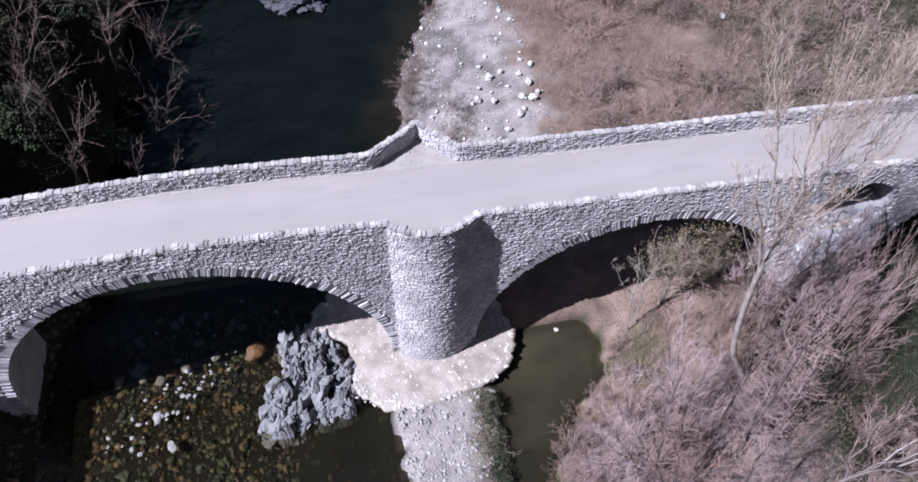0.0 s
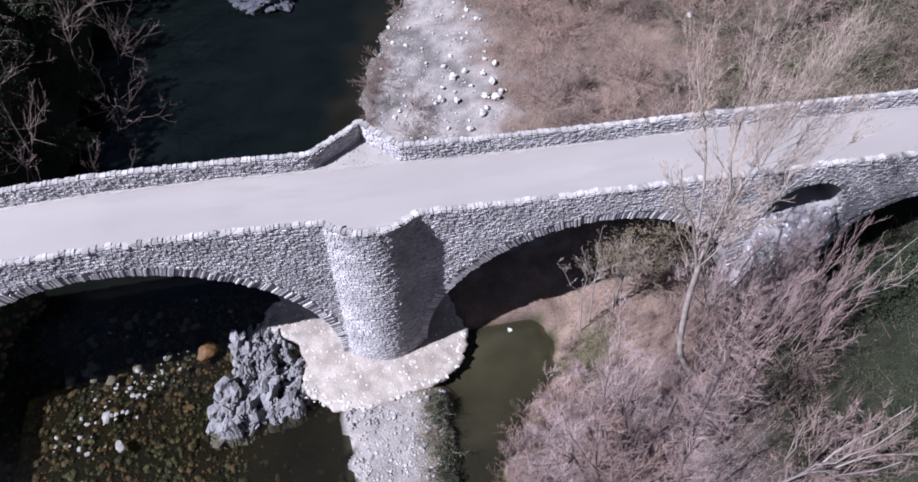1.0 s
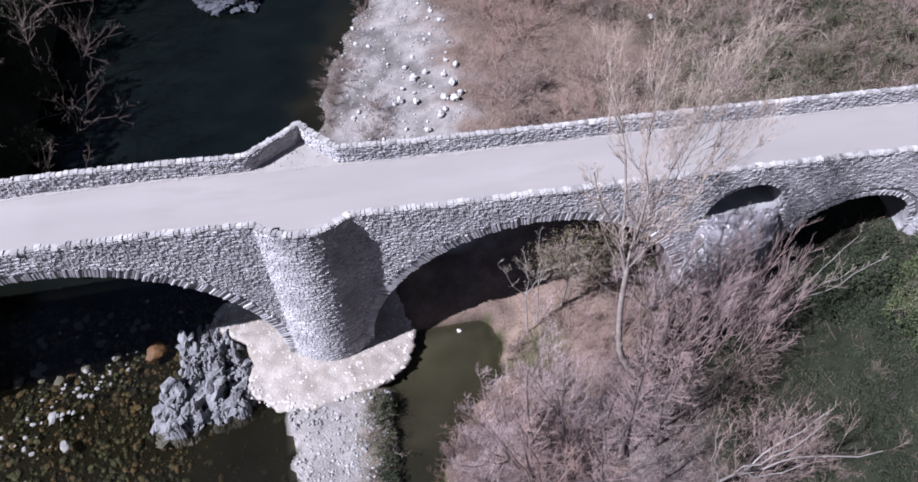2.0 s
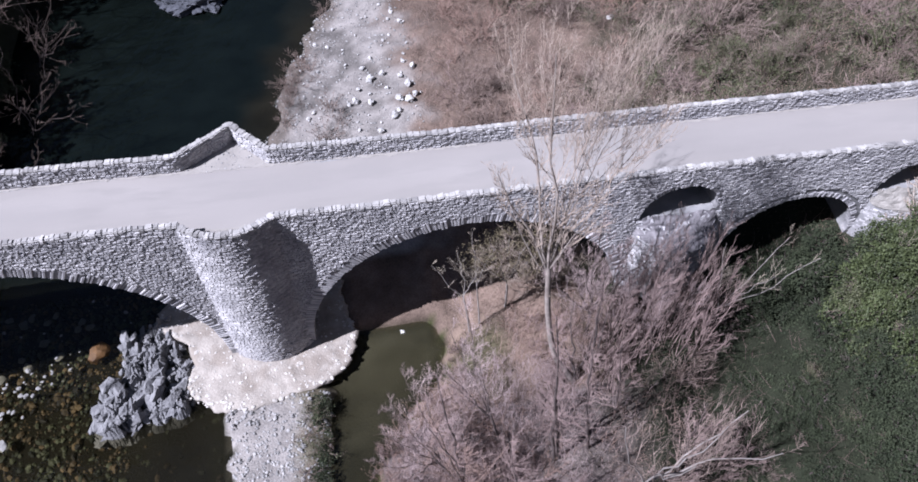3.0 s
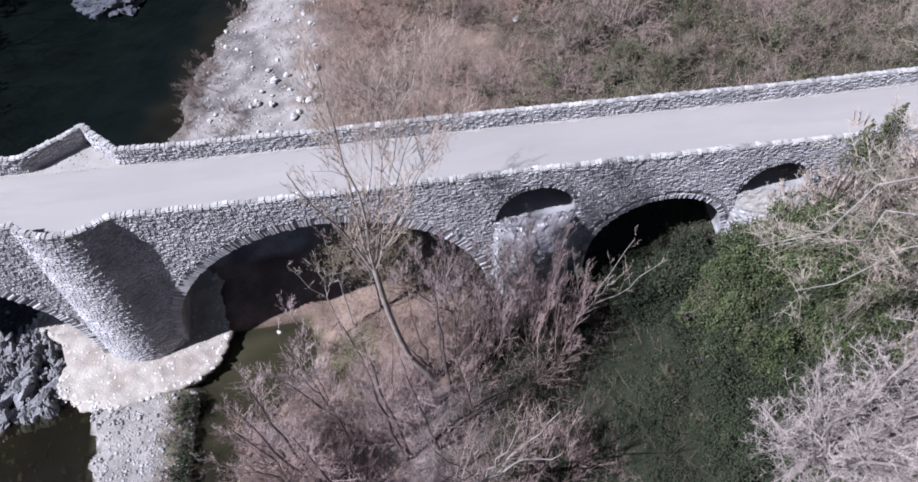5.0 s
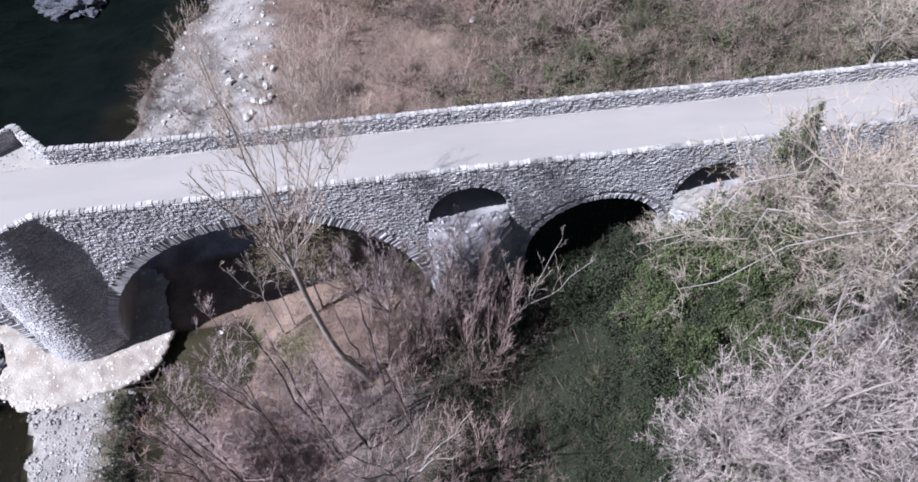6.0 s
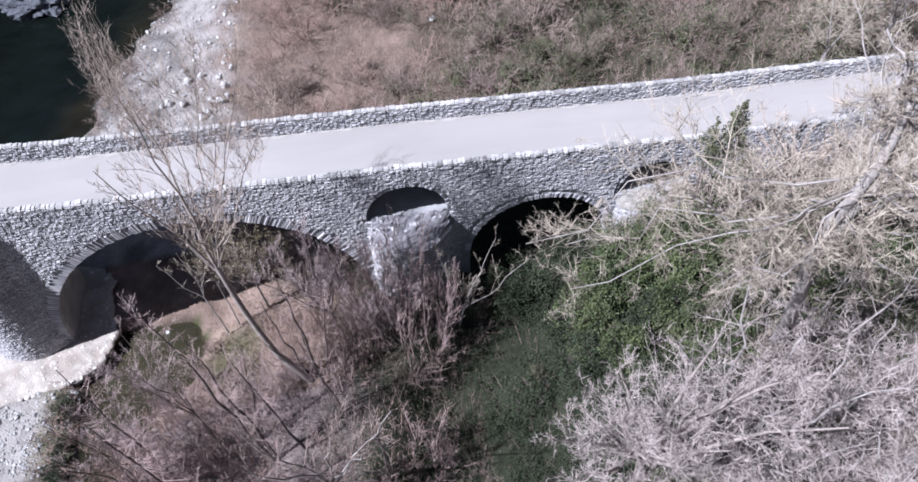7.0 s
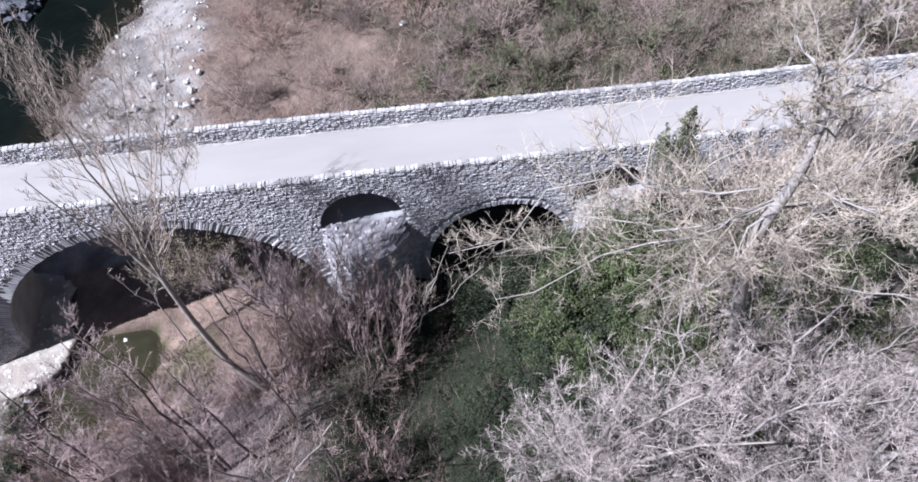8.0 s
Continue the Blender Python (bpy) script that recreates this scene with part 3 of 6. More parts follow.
def build_facings():
    rng = random.Random(5)
    wall = Soup()
    stones = []
    for m, v, f, x, z in facing(near_path(), 0.3, lambda x: top_z(x) - 0.12, near_keep, rng):
        if -2.6 < x < 1.8 and z > 9.6 and len(stones) < 290:
            stones.append((m, v, f))
        else:
            wall.add([m @ Vector(p) for p in v], f)
    w = wall.ob("spandrel_masonry", STONE, bridge, "rough coursed grey limestone rubble")
    tagged(w, kind="stuff")
    inner = Soup()
    inside = [(x - nx * PAR_T, y - ny * PAR_T, -nx, -ny) for x, y, nx, ny in far_path()]
    for m, v, f, x, z in facing(inside, 8.0, lambda x: top_z(x) - 0.12, lambda x, z, ln, h: z > road_z(x) - 0.05 and -26 < x < 56, rng, proud=0.06):
        inner.add([m @ Vector(p) for p in v], f)
    tagged(inner.ob("parapet_masonry", STONE, far_par, "rough grey limestone rubble"), kind="stuff")
    return stones


FACE_STONES = build_facings()


def pier_front(cx, half, out, z_eave, z_top, name, cap_mat):
    """A lower pier's pointed cutwater with a sloping pale cap under the flood opening."""
    root = Soup()
    plan = [(cx - half + 2 * half * i / 28, -out * math.sin(math.pi * i / 28) ** 0.75 * (1 + 0.06 * noise.noise(Vector((i * 0.6, cx, 0))))) for i in range(29)]
    v = [(x, y, -0.5) for x, y in plan] + [(x, y, z_eave) for x, y in plan]
    root.add(v, [(i, i + 1, 30 + i, 29 + i) for i in range(28)])
    ob = root.ob(name, MORTAR, bridge)
    cap = Soup()
    rows = []
    for k in range(11):
        t = k / 10
        rows.append([(cx + (x - cx) * (1.03 - 0.12 * t + 0.06 * noise.noise(Vector((x * 2, y * 3, k * 0.7)))), y * (1.06 - t + 0.12 * noise.noise(Vector((x * 2.3, k * 0.8, cx)))) + 0.1 * t, z_eave + (z_top - z_eave) * t + 0.13 * noise.noise(Vector((x * 1.6, y * 1.6, k * 0.9))) + 0.08 * noise.noise(Vector((x * 5, y * 5, k * 2)))) for x, y in plan])
    cap.add([v for row in rows for v in row], [(29 * k + i, 29 * k + i + 1, 29 * k + 30 + i, 29 * k + 29 + i) for k in range(10) for i in range(28)])
    cap_ob = cap.ob("pier_cap", cap_mat, bridge, "sloping rough stone cap of a lower pier")
    laid = Soup()
    lay = random.Random(int(cx) + 7)
    for k in range(10):
        u = 0.6
        while u < 27:
            i = int(u)
            a, b, c = Vector(rows[k][i]), Vector(rows[k][i + 1]), Vector(rows[k + 1][i])
            along_x, up_slope = (b - a).normalized(), (c - a)
            step = lay.uniform(0.14, 0.34)
            if up_slope.length > 0.05 and lay.random() < 0.9:
                n = along_x.cross(up_slope).normalized()
                up = n.cross(along_x)
                if n.z < 0:
                    n = -n
                p = (a + c) / 2 + along_x * step / 2 + n * (lay.uniform(-0.03, 0.035) - 0.05)
                m = Matrix(((along_x.x, -n.x, up.x, p.x), (along_x.y, -n.y, up.y, p.y), (along_x.z, -n.z, up.z, p.z), (0, 0, 0, 1)))
                vv, f = block(lay, step - 0.01, min(0.24, up_slope.length), 0.16)
                laid.add([m @ Vector(q) for q in vv], f)
            u += step / max(0.04, (b - a).length)
    tagged(laid.ob("cap_masonry", STONE if cap_mat == CAP else cap_mat, cap_ob, "weathered limestone rubble laid on the slope"), kind="stuff")
    path = []
    for i, (x, y) in enumerate(plan):
        a, b = plan[max(i - 1, 0)], plan[min(i + 1, 28)]
        d = Vector((b[0] - a[0], b[1] - a[1])).normalized()
        path.append((x, y, d.y, -d.x))
    s = Soup()
    rng = random.Random(int(cx))
    for m, vv, f, x, z in facing(path, 0.5, lambda x: z_eave - 0.02, lambda *a: rng.random() < 0.93, rng, course=(0.12, 0.2), length=(0.16, 0.4), proud=0.09):
        s.add([m @ Vector(p) for p in vv], f)
    tagged(s.ob("cutwater_masonry", STONE, ob, "coursed grey limestone"), kind="stuff")


pier_front(21.6, 2.25, 1.6, 7.1, 8.15, "cutwater", CAP)
pier_front(35.0, 2.2, 1.1, 6.9, 7.7, "cutwater", PALECAP)

# arch rings: each voussoir is a stone of its own on a few shared wedges
def arch_ring(cx, cz, r, thick, width, seed, first=0.0, last=math.pi):
    rng = random.Random(seed)
    root = new("arch_ring")
    root.parent = bridge
    root.location = (cx, 0, cz)
    n = int((last - first) * r / width)
    step = (last - first) / n
    kinds = []
    for k in range(9):
        g, top = rng.uniform(0.012, 0.03) / r, r + thick * rng.uniform(0.62, 1.08)
        f0, b = rng.uniform(-0.015, 0.035), 0.026
        half = step / 2 - g / 2
        v = []
        for yy, ins in ((0.4, 0.0), (f0 + b, 0.0), (f0, 1.0)):
            for a, rr in ((-half + ins * b / r, r - 0.02 + ins * b), (half - ins * b / r, r - 0.02 + ins * b), (half * 1.02 - ins * b / r, top - ins * b), (-half * 1.02 + ins * b / r, top - ins * b)):
                v.append((math.sin(a) * rr, yy, math.cos(a) * rr))
        f = [(q + i, q + (i + 1) % 4, q + 4 + (i + 1) % 4, q + 4 + i) for q in (0, 4) for i in range(4)] + [(8, 9, 10, 11)]
        me = bpy.data.meshes.new("voussoir")
        me.from_pydata(v, [], f)
        me.materials.append(STONE_ONE)
        kinds.append(me)
    for i in range(n):
        o = new("voussoir", rng.choice(kinds))
        o.parent = root
        o.rotation_euler = (rng.uniform(-0.004, 0.004), -math.pi / 2 + first + (i + 0.5) * step + rng.uniform(-0.16, 0.16) * step, 0)
        o.location.y = rng.uniform(-0.02, 0.03)
        o.scale.x = rng.uniform(0.94, 1.04)


def coping(path, parent, seed, x0, x1):
    """Rough pale capping stones along a parapet."""
    rng = random.Random(seed)
    kinds = []
    for k in range(8):
        ln = 0.5
        bm = bmesh.new()
        bmesh.ops.create_cube(bm, size=1.0)
        bmesh.ops.bevel(bm, geom=bm.edges[:], offset=0.2, segments=2, affect="EDGES")
        for v in bm.verts:
            k3 = 1 + 0.22 * noise.noise(v.co * 2.3 + Vector((k * 3.1, 0, 0)))
            v.co = Vector((v.co.x * k3, v.co.y * (PAR_T + 0.015) * k3, v.co.z * 0.15 * k3))
            v.co += Vector((rng.uniform(-0.03, 0.03), rng.uniform(-0.02, 0.02), rng.uniform(-0.014, 0.014)))
        me = bpy.data.meshes.new("coping_stone")
        bm.to_mesh(me)
        bm.free()
        me.materials.append(COPING)
        kinds.append(me)
    seg = [0.0]
    for a, b in zip(path, path[1:]):
        seg.append(seg[-1] + math.hypot(b[0] - a[0], b[1] - a[1]))
    cols = [np.array([p[k] for p in path]) for k in range(4)]
    s = 0.0
    while s < seg[-1]:
        ln = rng.uniform(0.14, 0.24) if rng.random() < 0.6 else rng.uniform(0.24, 0.36)
        x, y, nx, ny = [float(np.interp(s + ln / 2, seg, c)) for c in cols]
        if x0 < x < x1:
            n = Vector((nx, ny, 0)).normalized()
            c = Vector((x, y, top_z(x) - 0.07 + rng.uniform(-0.016, 0.016))) - n * (PAR_T / 2 + rng.uniform(-0.03, 0.03))
            o = new("coping_stone", rng.choice(kinds))
            o.parent = parent
            rot = Matrix(((-n.y, -n.x, 0), (n.x, -n.y, 0), (0, 0, 1))).to_4x4()
            o.matrix_basis = Matrix.Translation(c) @ rot @ Euler((rng.uniform(-0.08, 0.08), rng.uniform(-0.07, 0.07), rng.uniform(-0.1, 0.1))).to_matrix().to_4x4() @ Matrix.Diagonal((ln * 1.32, rng.uniform(0.82, 1.12), rng.uniform(0.75, 1.3), 1))
        s += ln


# ---- apron of cement and cobbles round the pier ----
APRON = [(-4.95, 0.2), (-5.2, -1.4), (-4.65, -2.4), (-3.55, -3.15), (-2.2, -3.5), (-0.7, -3.25), (0.95, -2.95), (2.2, -2.6), (3.3, -1.9), (3.9, -0.9), (4.1, 0.4), (3.6, 2.5), (2.8, 5.2), (-3.4, 5.4), (-6.6, 4.2), (-7.15, 2.7), (-5.95, 1.65)]


def round_outline(pts, n):
    """A closed smooth line through points (Catmull-Rom)."""
    out = []
    k = len(pts)
    for i in range(n):
        u = i / n * k
        j, t = int(u), u - int(u)
        p0, p1, p2, p3 = [Vector(pts[(j + d) % k]) for d in (-1, 0, 1, 2)]
        out.append(0.5 * (2 * p1 + (p2 - p0) * t + (2 * p0 - 5 * p1 + 4 * p2 - p3) * t**2 + (3 * p1 - p0 - 3 * p2 + p3) * t**3))
    return out


def inside(p, poly):
    c = False
    for a, b in zip(poly, poly[-1:] + poly[:-1]):
        if (a[1] > p[1]) != (b[1] > p[1]) and p[0] < (b[0] - a[0]) * (p[1] - a[1]) / (b[1] - a[1]) + a[0]:
            c = not c
    return c


def apron_z(x, y):
    return 0.76 + 0.09 * noise.noise(Vector((x * 1.1, y * 1.1, 7))) + 0.12 * noise.noise(Vector((x * 0.5, y * 0.5, 1))) + 0.05 * noise.noise(Vector((x * 2, y * 2, 4))) - 0.03 * y


def build_apron():
    rim = round_outline(APRON, 160)
    c = Vector((-0.6, 0.6))
    s = Soup()
    rings = 26
    v = []
    for k in range(1, rings + 1):
        for i, p in enumerate(rim):
            q = c + (p - c) * (k / rings) * (1 + (0.07 * noise.noise(Vector((p.x * 1.3, p.y * 1.3, 0))) + 0.05 * noise.noise(Vector((p.x * 4.1, p.y * 4.1, 3)))) * (k / rings) ** 4)
            v.append((q.x, q.y, apron_z(q.x, q.y) - (0.06 if k == rings else 0)))
    for d, sh in ((0.22, 1.0), (0.5, 0.93), (1.7, 0.9)):
        for i, p in enumerate(rim):
            q = c + (p - c) * sh * (1 + 0.07 * noise.noise(Vector((p.x * 1.3, p.y * 1.3, 0))) + 0.06 * noise.noise(Vector((p.x * 3.0, p.y * 3.0, d * 3))))
            v.append((q.x, q.y, apron_z(q.x, q.y) - d))
    n = len(rim)
    f = [(k * n + i, k * n + (i + 1) % n, (k + 1) * n + (i + 1) % n, (k + 1) * n + i) for k in range(rings + 2) for i in range(n)]
    ob = mesh_ob("pier_apron", v, f, CEMENT, None, "", True)
    tagged(ob, "pale rough cement apron with embedded cobbles round the pier foot", "apron")
    rng = random.Random(8)
    cob = Soup()
    ring = [(p.x, p.y) for p in rim]
    made = 0
    while made < 560:
        x, y = rng.uniform(-7, 4.5), rng.uniform(-3.4, 4)
        edge = rng.random() < 0.12
        if edge:
            p = rng.choice(rim)
            p = c + (p - c) * rng.uniform(0.9, 1.0)
            x, y = p.x, p.y
        if not edge and not inside((x, y), ring):
            continue
        r = rng.uniform(0.05, 0.17) if edge else 0.035 + 0.09 * rng.random() ** 2
        pebble(cob, rng, x, y, apron_z(x, y) - r * 0.12, r, 0.45)
        made += 1
    # rubble fallen along the left rim and where the gravel meets the apron
    for k in range(110):
        t = rng.random()
        x, y = (-5.1 + 3.4 * t, -2.2 - 1.35 * t + rng.gauss(0, 0.14)) if k % 2 else (rng.uniform(-2.0, 2.0), -3.25 + rng.gauss(0, 0.2))
        pebble(cob, rng, x, y, 0.52 + rng.uniform(-0.14, 0.1), 0.05 + 0.13 * rng.random() ** 2, 0.7)
    cob.ob("cobbles", COBBLE, ob)
    tagged(ob.children[0], kind="stuff")


build_apron()

# ---- jagged rock outcrop beside the apron ----
OUTCROP = [(-6.3, 3.3), (-7.6, 3.0), (-9.2, 2.0), (-9.0, 0.4), (-9.9, -1.2), (-10.4, -3.0), (-9.4, -3.7), (-7.5, -3.3), (-6.0, -3.1), (-4.8, -2.6), (-4.9, -1.0), (-5.6, 1.2)]


def build_outcrop():
    rim = round_outline(OUTCROP, 120)
    ring = [(p.x, p.y) for p in rim]
    xs, ys = np.arange(-11.2, -4.0, 0.07), np.arange(-4.6, 4.2, 0.07)
    v = []
    arr = np.array(ring)
    for y in ys:
        for x in xs:
            d = float(np.min(np.hypot(arr[:, 0] - x, arr[:, 1] - y)))
            d = d if inside((x, y), ring) else -d
            p = Vector((x * 0.85 + 0.2 * y, y * 0.75 - 0.25 * x, 0))
            h = 0.1
            for sc, amp, tilt in ((0.9, 0.6, 0.9), (2.1, 0.42, 0.8), (4.8, 0.16, 0.4)):
                dist, near = noise.voronoi(p * sc)
                rel = (p * sc - near[0]) / sc
                ra, rb = noise.cell(near[0] * 7.3 + Vector((0.5, 0.5, 0.5))), noise.cell(near[0] * 5.1 + Vector((9.5, 2.5, 0.5)))
                h += amp * (0.5 + 0.5 * ra) + tilt * (rel.x * (0.6 + 0.5 * rb) + rel.y * rb)
                h -= amp * 0.55 * (1 - min(1.0, (dist[1] - dist[0]) * 5.0))
            h += 0.05 * noise.fractal(Vector((x * 4, y * 4, 2)), 1.0, 2.0, 3)
            h *= 0.75 + 0.35 * sstep(-4, 3, y)
            k = sstep(-0.5, 0.55, d + 0.25 * noise.noise(Vector((x * 1.7, y * 1.7, 5))))
            v.append((x, y, -1.0 + (h + 1.0) * k if k > 0 else -1.0))
    w = len(xs)
    f = [(j * w + i, j * w + i + 1, (j + 1) * w + i + 1, (j + 1) * w + i) for j in range(len(ys) - 1) for i in range(w - 1)]
    root = mesh_ob("rock_outcrop", v, f, ROCK)
    tagged(root, "jagged pale grey limestone outcrop rising from the shallow river", "rock")
    rng = random.Random(14)
    made = 0
    while made < 170:
        x, y = rng.uniform(-10.2, -4.8), rng.uniform(-3.6, 3.2)
        if not inside((x, y), ring):
            continue
        i, j = int((x - xs[0]) / 0.07), int((y - ys[0]) / 0.07)
        z = max(v[j * w + i][2], v[j * w + i + 5][2] if i + 5 < w else -1)
        if z < -0.1:
            continue
        size = 0.1 + 0.42 * rng.random() ** 2.2
        bm = bmesh.new()
        bmesh.ops.create_icosphere(bm, subdivisions=1, radius=1.0)
        for c in bm.verts:
            d = (c.co + rand_unit(rng) * 0.45) * rng.uniform(0.75, 1.1)
            c.co = Vector((d.x * size * 1.3, d.y * size * 0.75, d.z * size * 0.5))
        me = bpy.data.meshes.new("rock_slab")
        bm.to_mesh(me)
        bm.free()
        me.materials.append(ROCK)
        o = new("rock_slab", me)
        o.parent = root
        o.location = (x, y, z - size * 0.16)
        o.rotation_euler = (rng.gauss(0.35, 0.22), rng.gauss(-0.3, 0.22), rng.gauss(0.9, 0.5))
        made += 1


def rand_unit(rng):
    return Vector((rng.gauss(0, 1), rng.gauss(0, 1), rng.gauss(0, 1))).normalized()


build_outcrop()

# ---- loose stones: river bed, boulders, gravel ----


def scatter_bed():
    rng = random.Random(21)
    brown, olive = Soup(), Soup()
    made = 0
    while made < 6500:
        x, y = rng.uniform(-24, -3.6), rng.uniform(-9, 7)
        if inside((x, y), OUTCROP) or inside((x, y), APRON):
            continue
        if x > -8.5 and y < -2.8 and rng.random() < 0.85:
            continue
        r = 0.045 + 0.19 * rng.random() ** 3.2
        pebble(brown if noise.noise(Vector((x * 0.6, y * 0.6, 8))) + rng.uniform(-0.3, 0.3) > 0 else olive, rng, x, y, ground_h(x, y) + r * 0.25, r, 0.6)
        made += 1
    tagged(brown.ob("riverbed_stones", RIVERSTONE), "brown rounded stones on the river bed", "stones", kind="stuff")
    tagged(olive.ob("mossy_stones", MOSSY), "olive algae-covered stones on the river bed", "stones", kind="stuff")


scatter_bed()


def boulder(x, y, z, r, seed, material, label, group, flat=0.65):
    rng = random.Random(seed)
    bm = bmesh.new()
    bmesh.ops.create_icosphere(bm, subdivisions=2, radius=1.0)
    off = Vector((seed * 1.7, seed * 0.3, 0))
    for v in bm.verts:
        c = v.co.copy()
        k = 1 + 0.45 * noise.noise(c * 1.1 + off) + 0.34 * noise.noise(c * 2.4 + off)
        v.co = Vector((c.x * r * k * 1.15, c.y * r * k * 0.9, c.z * r * k * flat))
    me = bpy.data.meshes.new("boulder")
    bm.to_mesh(me)
    bm.free()
    me.materials.append(material)
    ob = new("boulder", me)
    ob.location = (x, y, z + r * flat * 0.35)
    ob.rotation_euler = (0, 0, rng.uniform(0, 6))
    return tagged(ob, label, "boulder", group)


ORANGE = mat("rusty_boulder_skin", (0.0448, 0.0224, 0.0077), (0.128, 0.064, 0.0192), 2, 12, 0.4, 0.7)
boulder(-10.5, 1.9, -0.15, 0.55, 1, ORANGE, "rusty orange boulder lying in the shallow river", "river boulders")
boulder(6.8, 0.25, -0.1, 0.17, 2, PALESTONE, "small white stone standing in the olive pool", "river boulders")


def scatter_pale():
    rng = random.Random(33)
    # heads of pale stones breaking the shallow water
    for cx, cy, n, sp in ((-13.5, 0.6, 24, 0.9), (-15.7, -1.1, 14, 1.0), (-17.0, -2.4, 12, 0.9), (-12.0, 1.6, 8, 0.6), (-16.0, 0.2, 5, 0.9), (-14.5, 3.5, 8, 1.6), (-10.8, 4.5, 7, 1.2)):
        for k in range(n):
            x, y = cx + rng.gauss(0, sp), cy + rng.gauss(0, sp * 0.45)
            boulder(x, y, -0.03, 0.035 + 0.12 * rng.random() ** 1.6, rng.randint(3, 900), RIVERPALE, "pale grey stone breaking the shallow water", "river boulders", 0.5)
    for k in range(22):
        x, y = rng.uniform(-18, -11), rng.uniform(0.5, 6.0)
        boulder(x, y, -0.16, rng.uniform(0.14, 0.3), 400 + k, RIVERPALE, "pale flat stone in the shaded shallows", "river boulders", 0.4)
    for k in range(8):
        x, y = rng.uniform(-19, -14), rng.uniform(-5.5, -0.5)
        boulder(x, y, -0.04, rng.uniform(0.06, 0.13), 440 + k, RIVERPALE, "pale grey stone breaking the shallow water", "river boulders", 0.5)
    boulder(-15.75, -1.15, -0.1, 0.3, 77, RIVERPALE, "pale flat boulder in the shallow river", "river boulders", 0.45)
    boulder(-14.9, -2.9, -0.1, 0.3, 78, RIVERPALE, "pale flat boulder in the shallow river", "river boulders", 0.4)
    # bleached boulders on the gravel bar upstream
    spots = [(9.9, 19.9, 0.36), (7.2, 21.1, 0.38), (8.1, 21.5, 0.3), (9.0, 18.4, 0.34), (9.7, 18.0, 0.4), (5.9, 18.9, 0.36), (7.0, 18.5, 0.33), (10.2, 18.6, 0.3), (8.5, 16.8, 0.35), (8.9, 17.2, 0.25), (7.4, 15.6, 0.3), (6.2, 20.2, 0.22), (9.4, 21.0, 0.26), (6.7, 22.5, 0.24), (10.4, 21.6, 0.3)]
    for k, (x, y, r) in enumerate(spots):
        boulder(x, y, ground_h(x, y) + r * 0.35, r * 0.72, 100 + k, PALESTONE, "bleached limestone boulder on the gravel bar", "gravel bar boulders", 0.95)
    for k in range(110):
        x, y = rng.uniform(2, 10.8), rng.uniform(10, 32)
        boulder(x, y, ground_h(x, y) + 0.05, 0.05 + 0.13 * rng.random() ** 2, 140 + k, PALESTONE, "small bleached stone on the gravel bar", "gravel bar boulders", 0.95)
    boulder(25.9, 23.05, ground_h(25.9, 23.05) + 0.1, 0.3, 300, PALESTONE, "white stone lying in the dry scrub", "scrub stones", 0.5)


scatter_pale()


def scatter_gravel():
    rng = random.Random(44)
    s = Soup()
    for k in range(5200):
        if k % 5 < 2:
            x, y = rng.uniform(-3.2, 3.0), rng.uniform(-9.5, -3.0)
            if ground_h(x, y) < 0.02:
                continue
        else:
            y = rng.uniform(7, 36)
            xe = lerp_table(BANK_EDGE, y)
            x = xe - 0.6 + (11 - xe) * rng.random() ** 1.2
        r = 0.025 + 0.10 * rng.random() ** 4
        pebble(s, rng, x, y, ground_h(x, y) + r * 0.2, r, 0.65)
    tagged(s.ob("gravel", GRAVEL), "loose grey and white river gravel", "gravel", kind="stuff")


scatter_gravel()


def far_rock():
    """A rock ledge, coloured as if in shade, standing out of the dark upstream water."""
    bm = bmesh.new()
    bmesh.ops.create_icosphere(bm, subdivisions=5, radius=1.0)
    for v in bm.verts:
        c = v.co
        k = 1 + 0.35 * noise.fractal(c * 1.6, 1.0, 2.0, 4) + 0.18 * noise.cell(c * 3.5)
        v.co = Vector((c.x * 2.6 * k, c.y * 2.0 * k, c.z * 1.0 * k))
    me = bpy.data.meshes.new("rock_ledge")
    bm.to_mesh(me)
    bm.free()
    me.materials.append(LEDGE)
    ob = new("rock_ledge", me)
    ob.location = (-6.3, 34.6, 0.1)
    tagged(ob, "rock ledge coloured blue-grey for shade, rising from the dark river", "rock")


far_rock()

# ---- plants ----


def rand_dir(rng):
    v = Vector((rng.gauss(0, 1), rng.gauss(0, 1), rng.gauss(0, 1)))
    return v.normalized()


def along(pts, t):
    u = t * (len(pts) - 1)
    i = min(int(u), len(pts) - 2)
    return pts[i].lerp(pts[i + 1], u - i), (pts[i + 1] - pts[i]).normalized()


def bent(a, b, rng, n=7, wander=0.06, sag=0.0):
    """A wandering line of n points from a to b."""
    ln = (b - a).length
    out = []
    w = Vector()
    for i in range(n):
        t = i / (n - 1)
        if 0 < i < n - 1:
            w = w * 0.6 + rand_dir(rng) * ln * wander
        out.append(a.lerp(b, t) + w * math.sin(math.pi * t) - Vector((0, 0, sag * ln * math.sin(math.pi * t))))
    return out


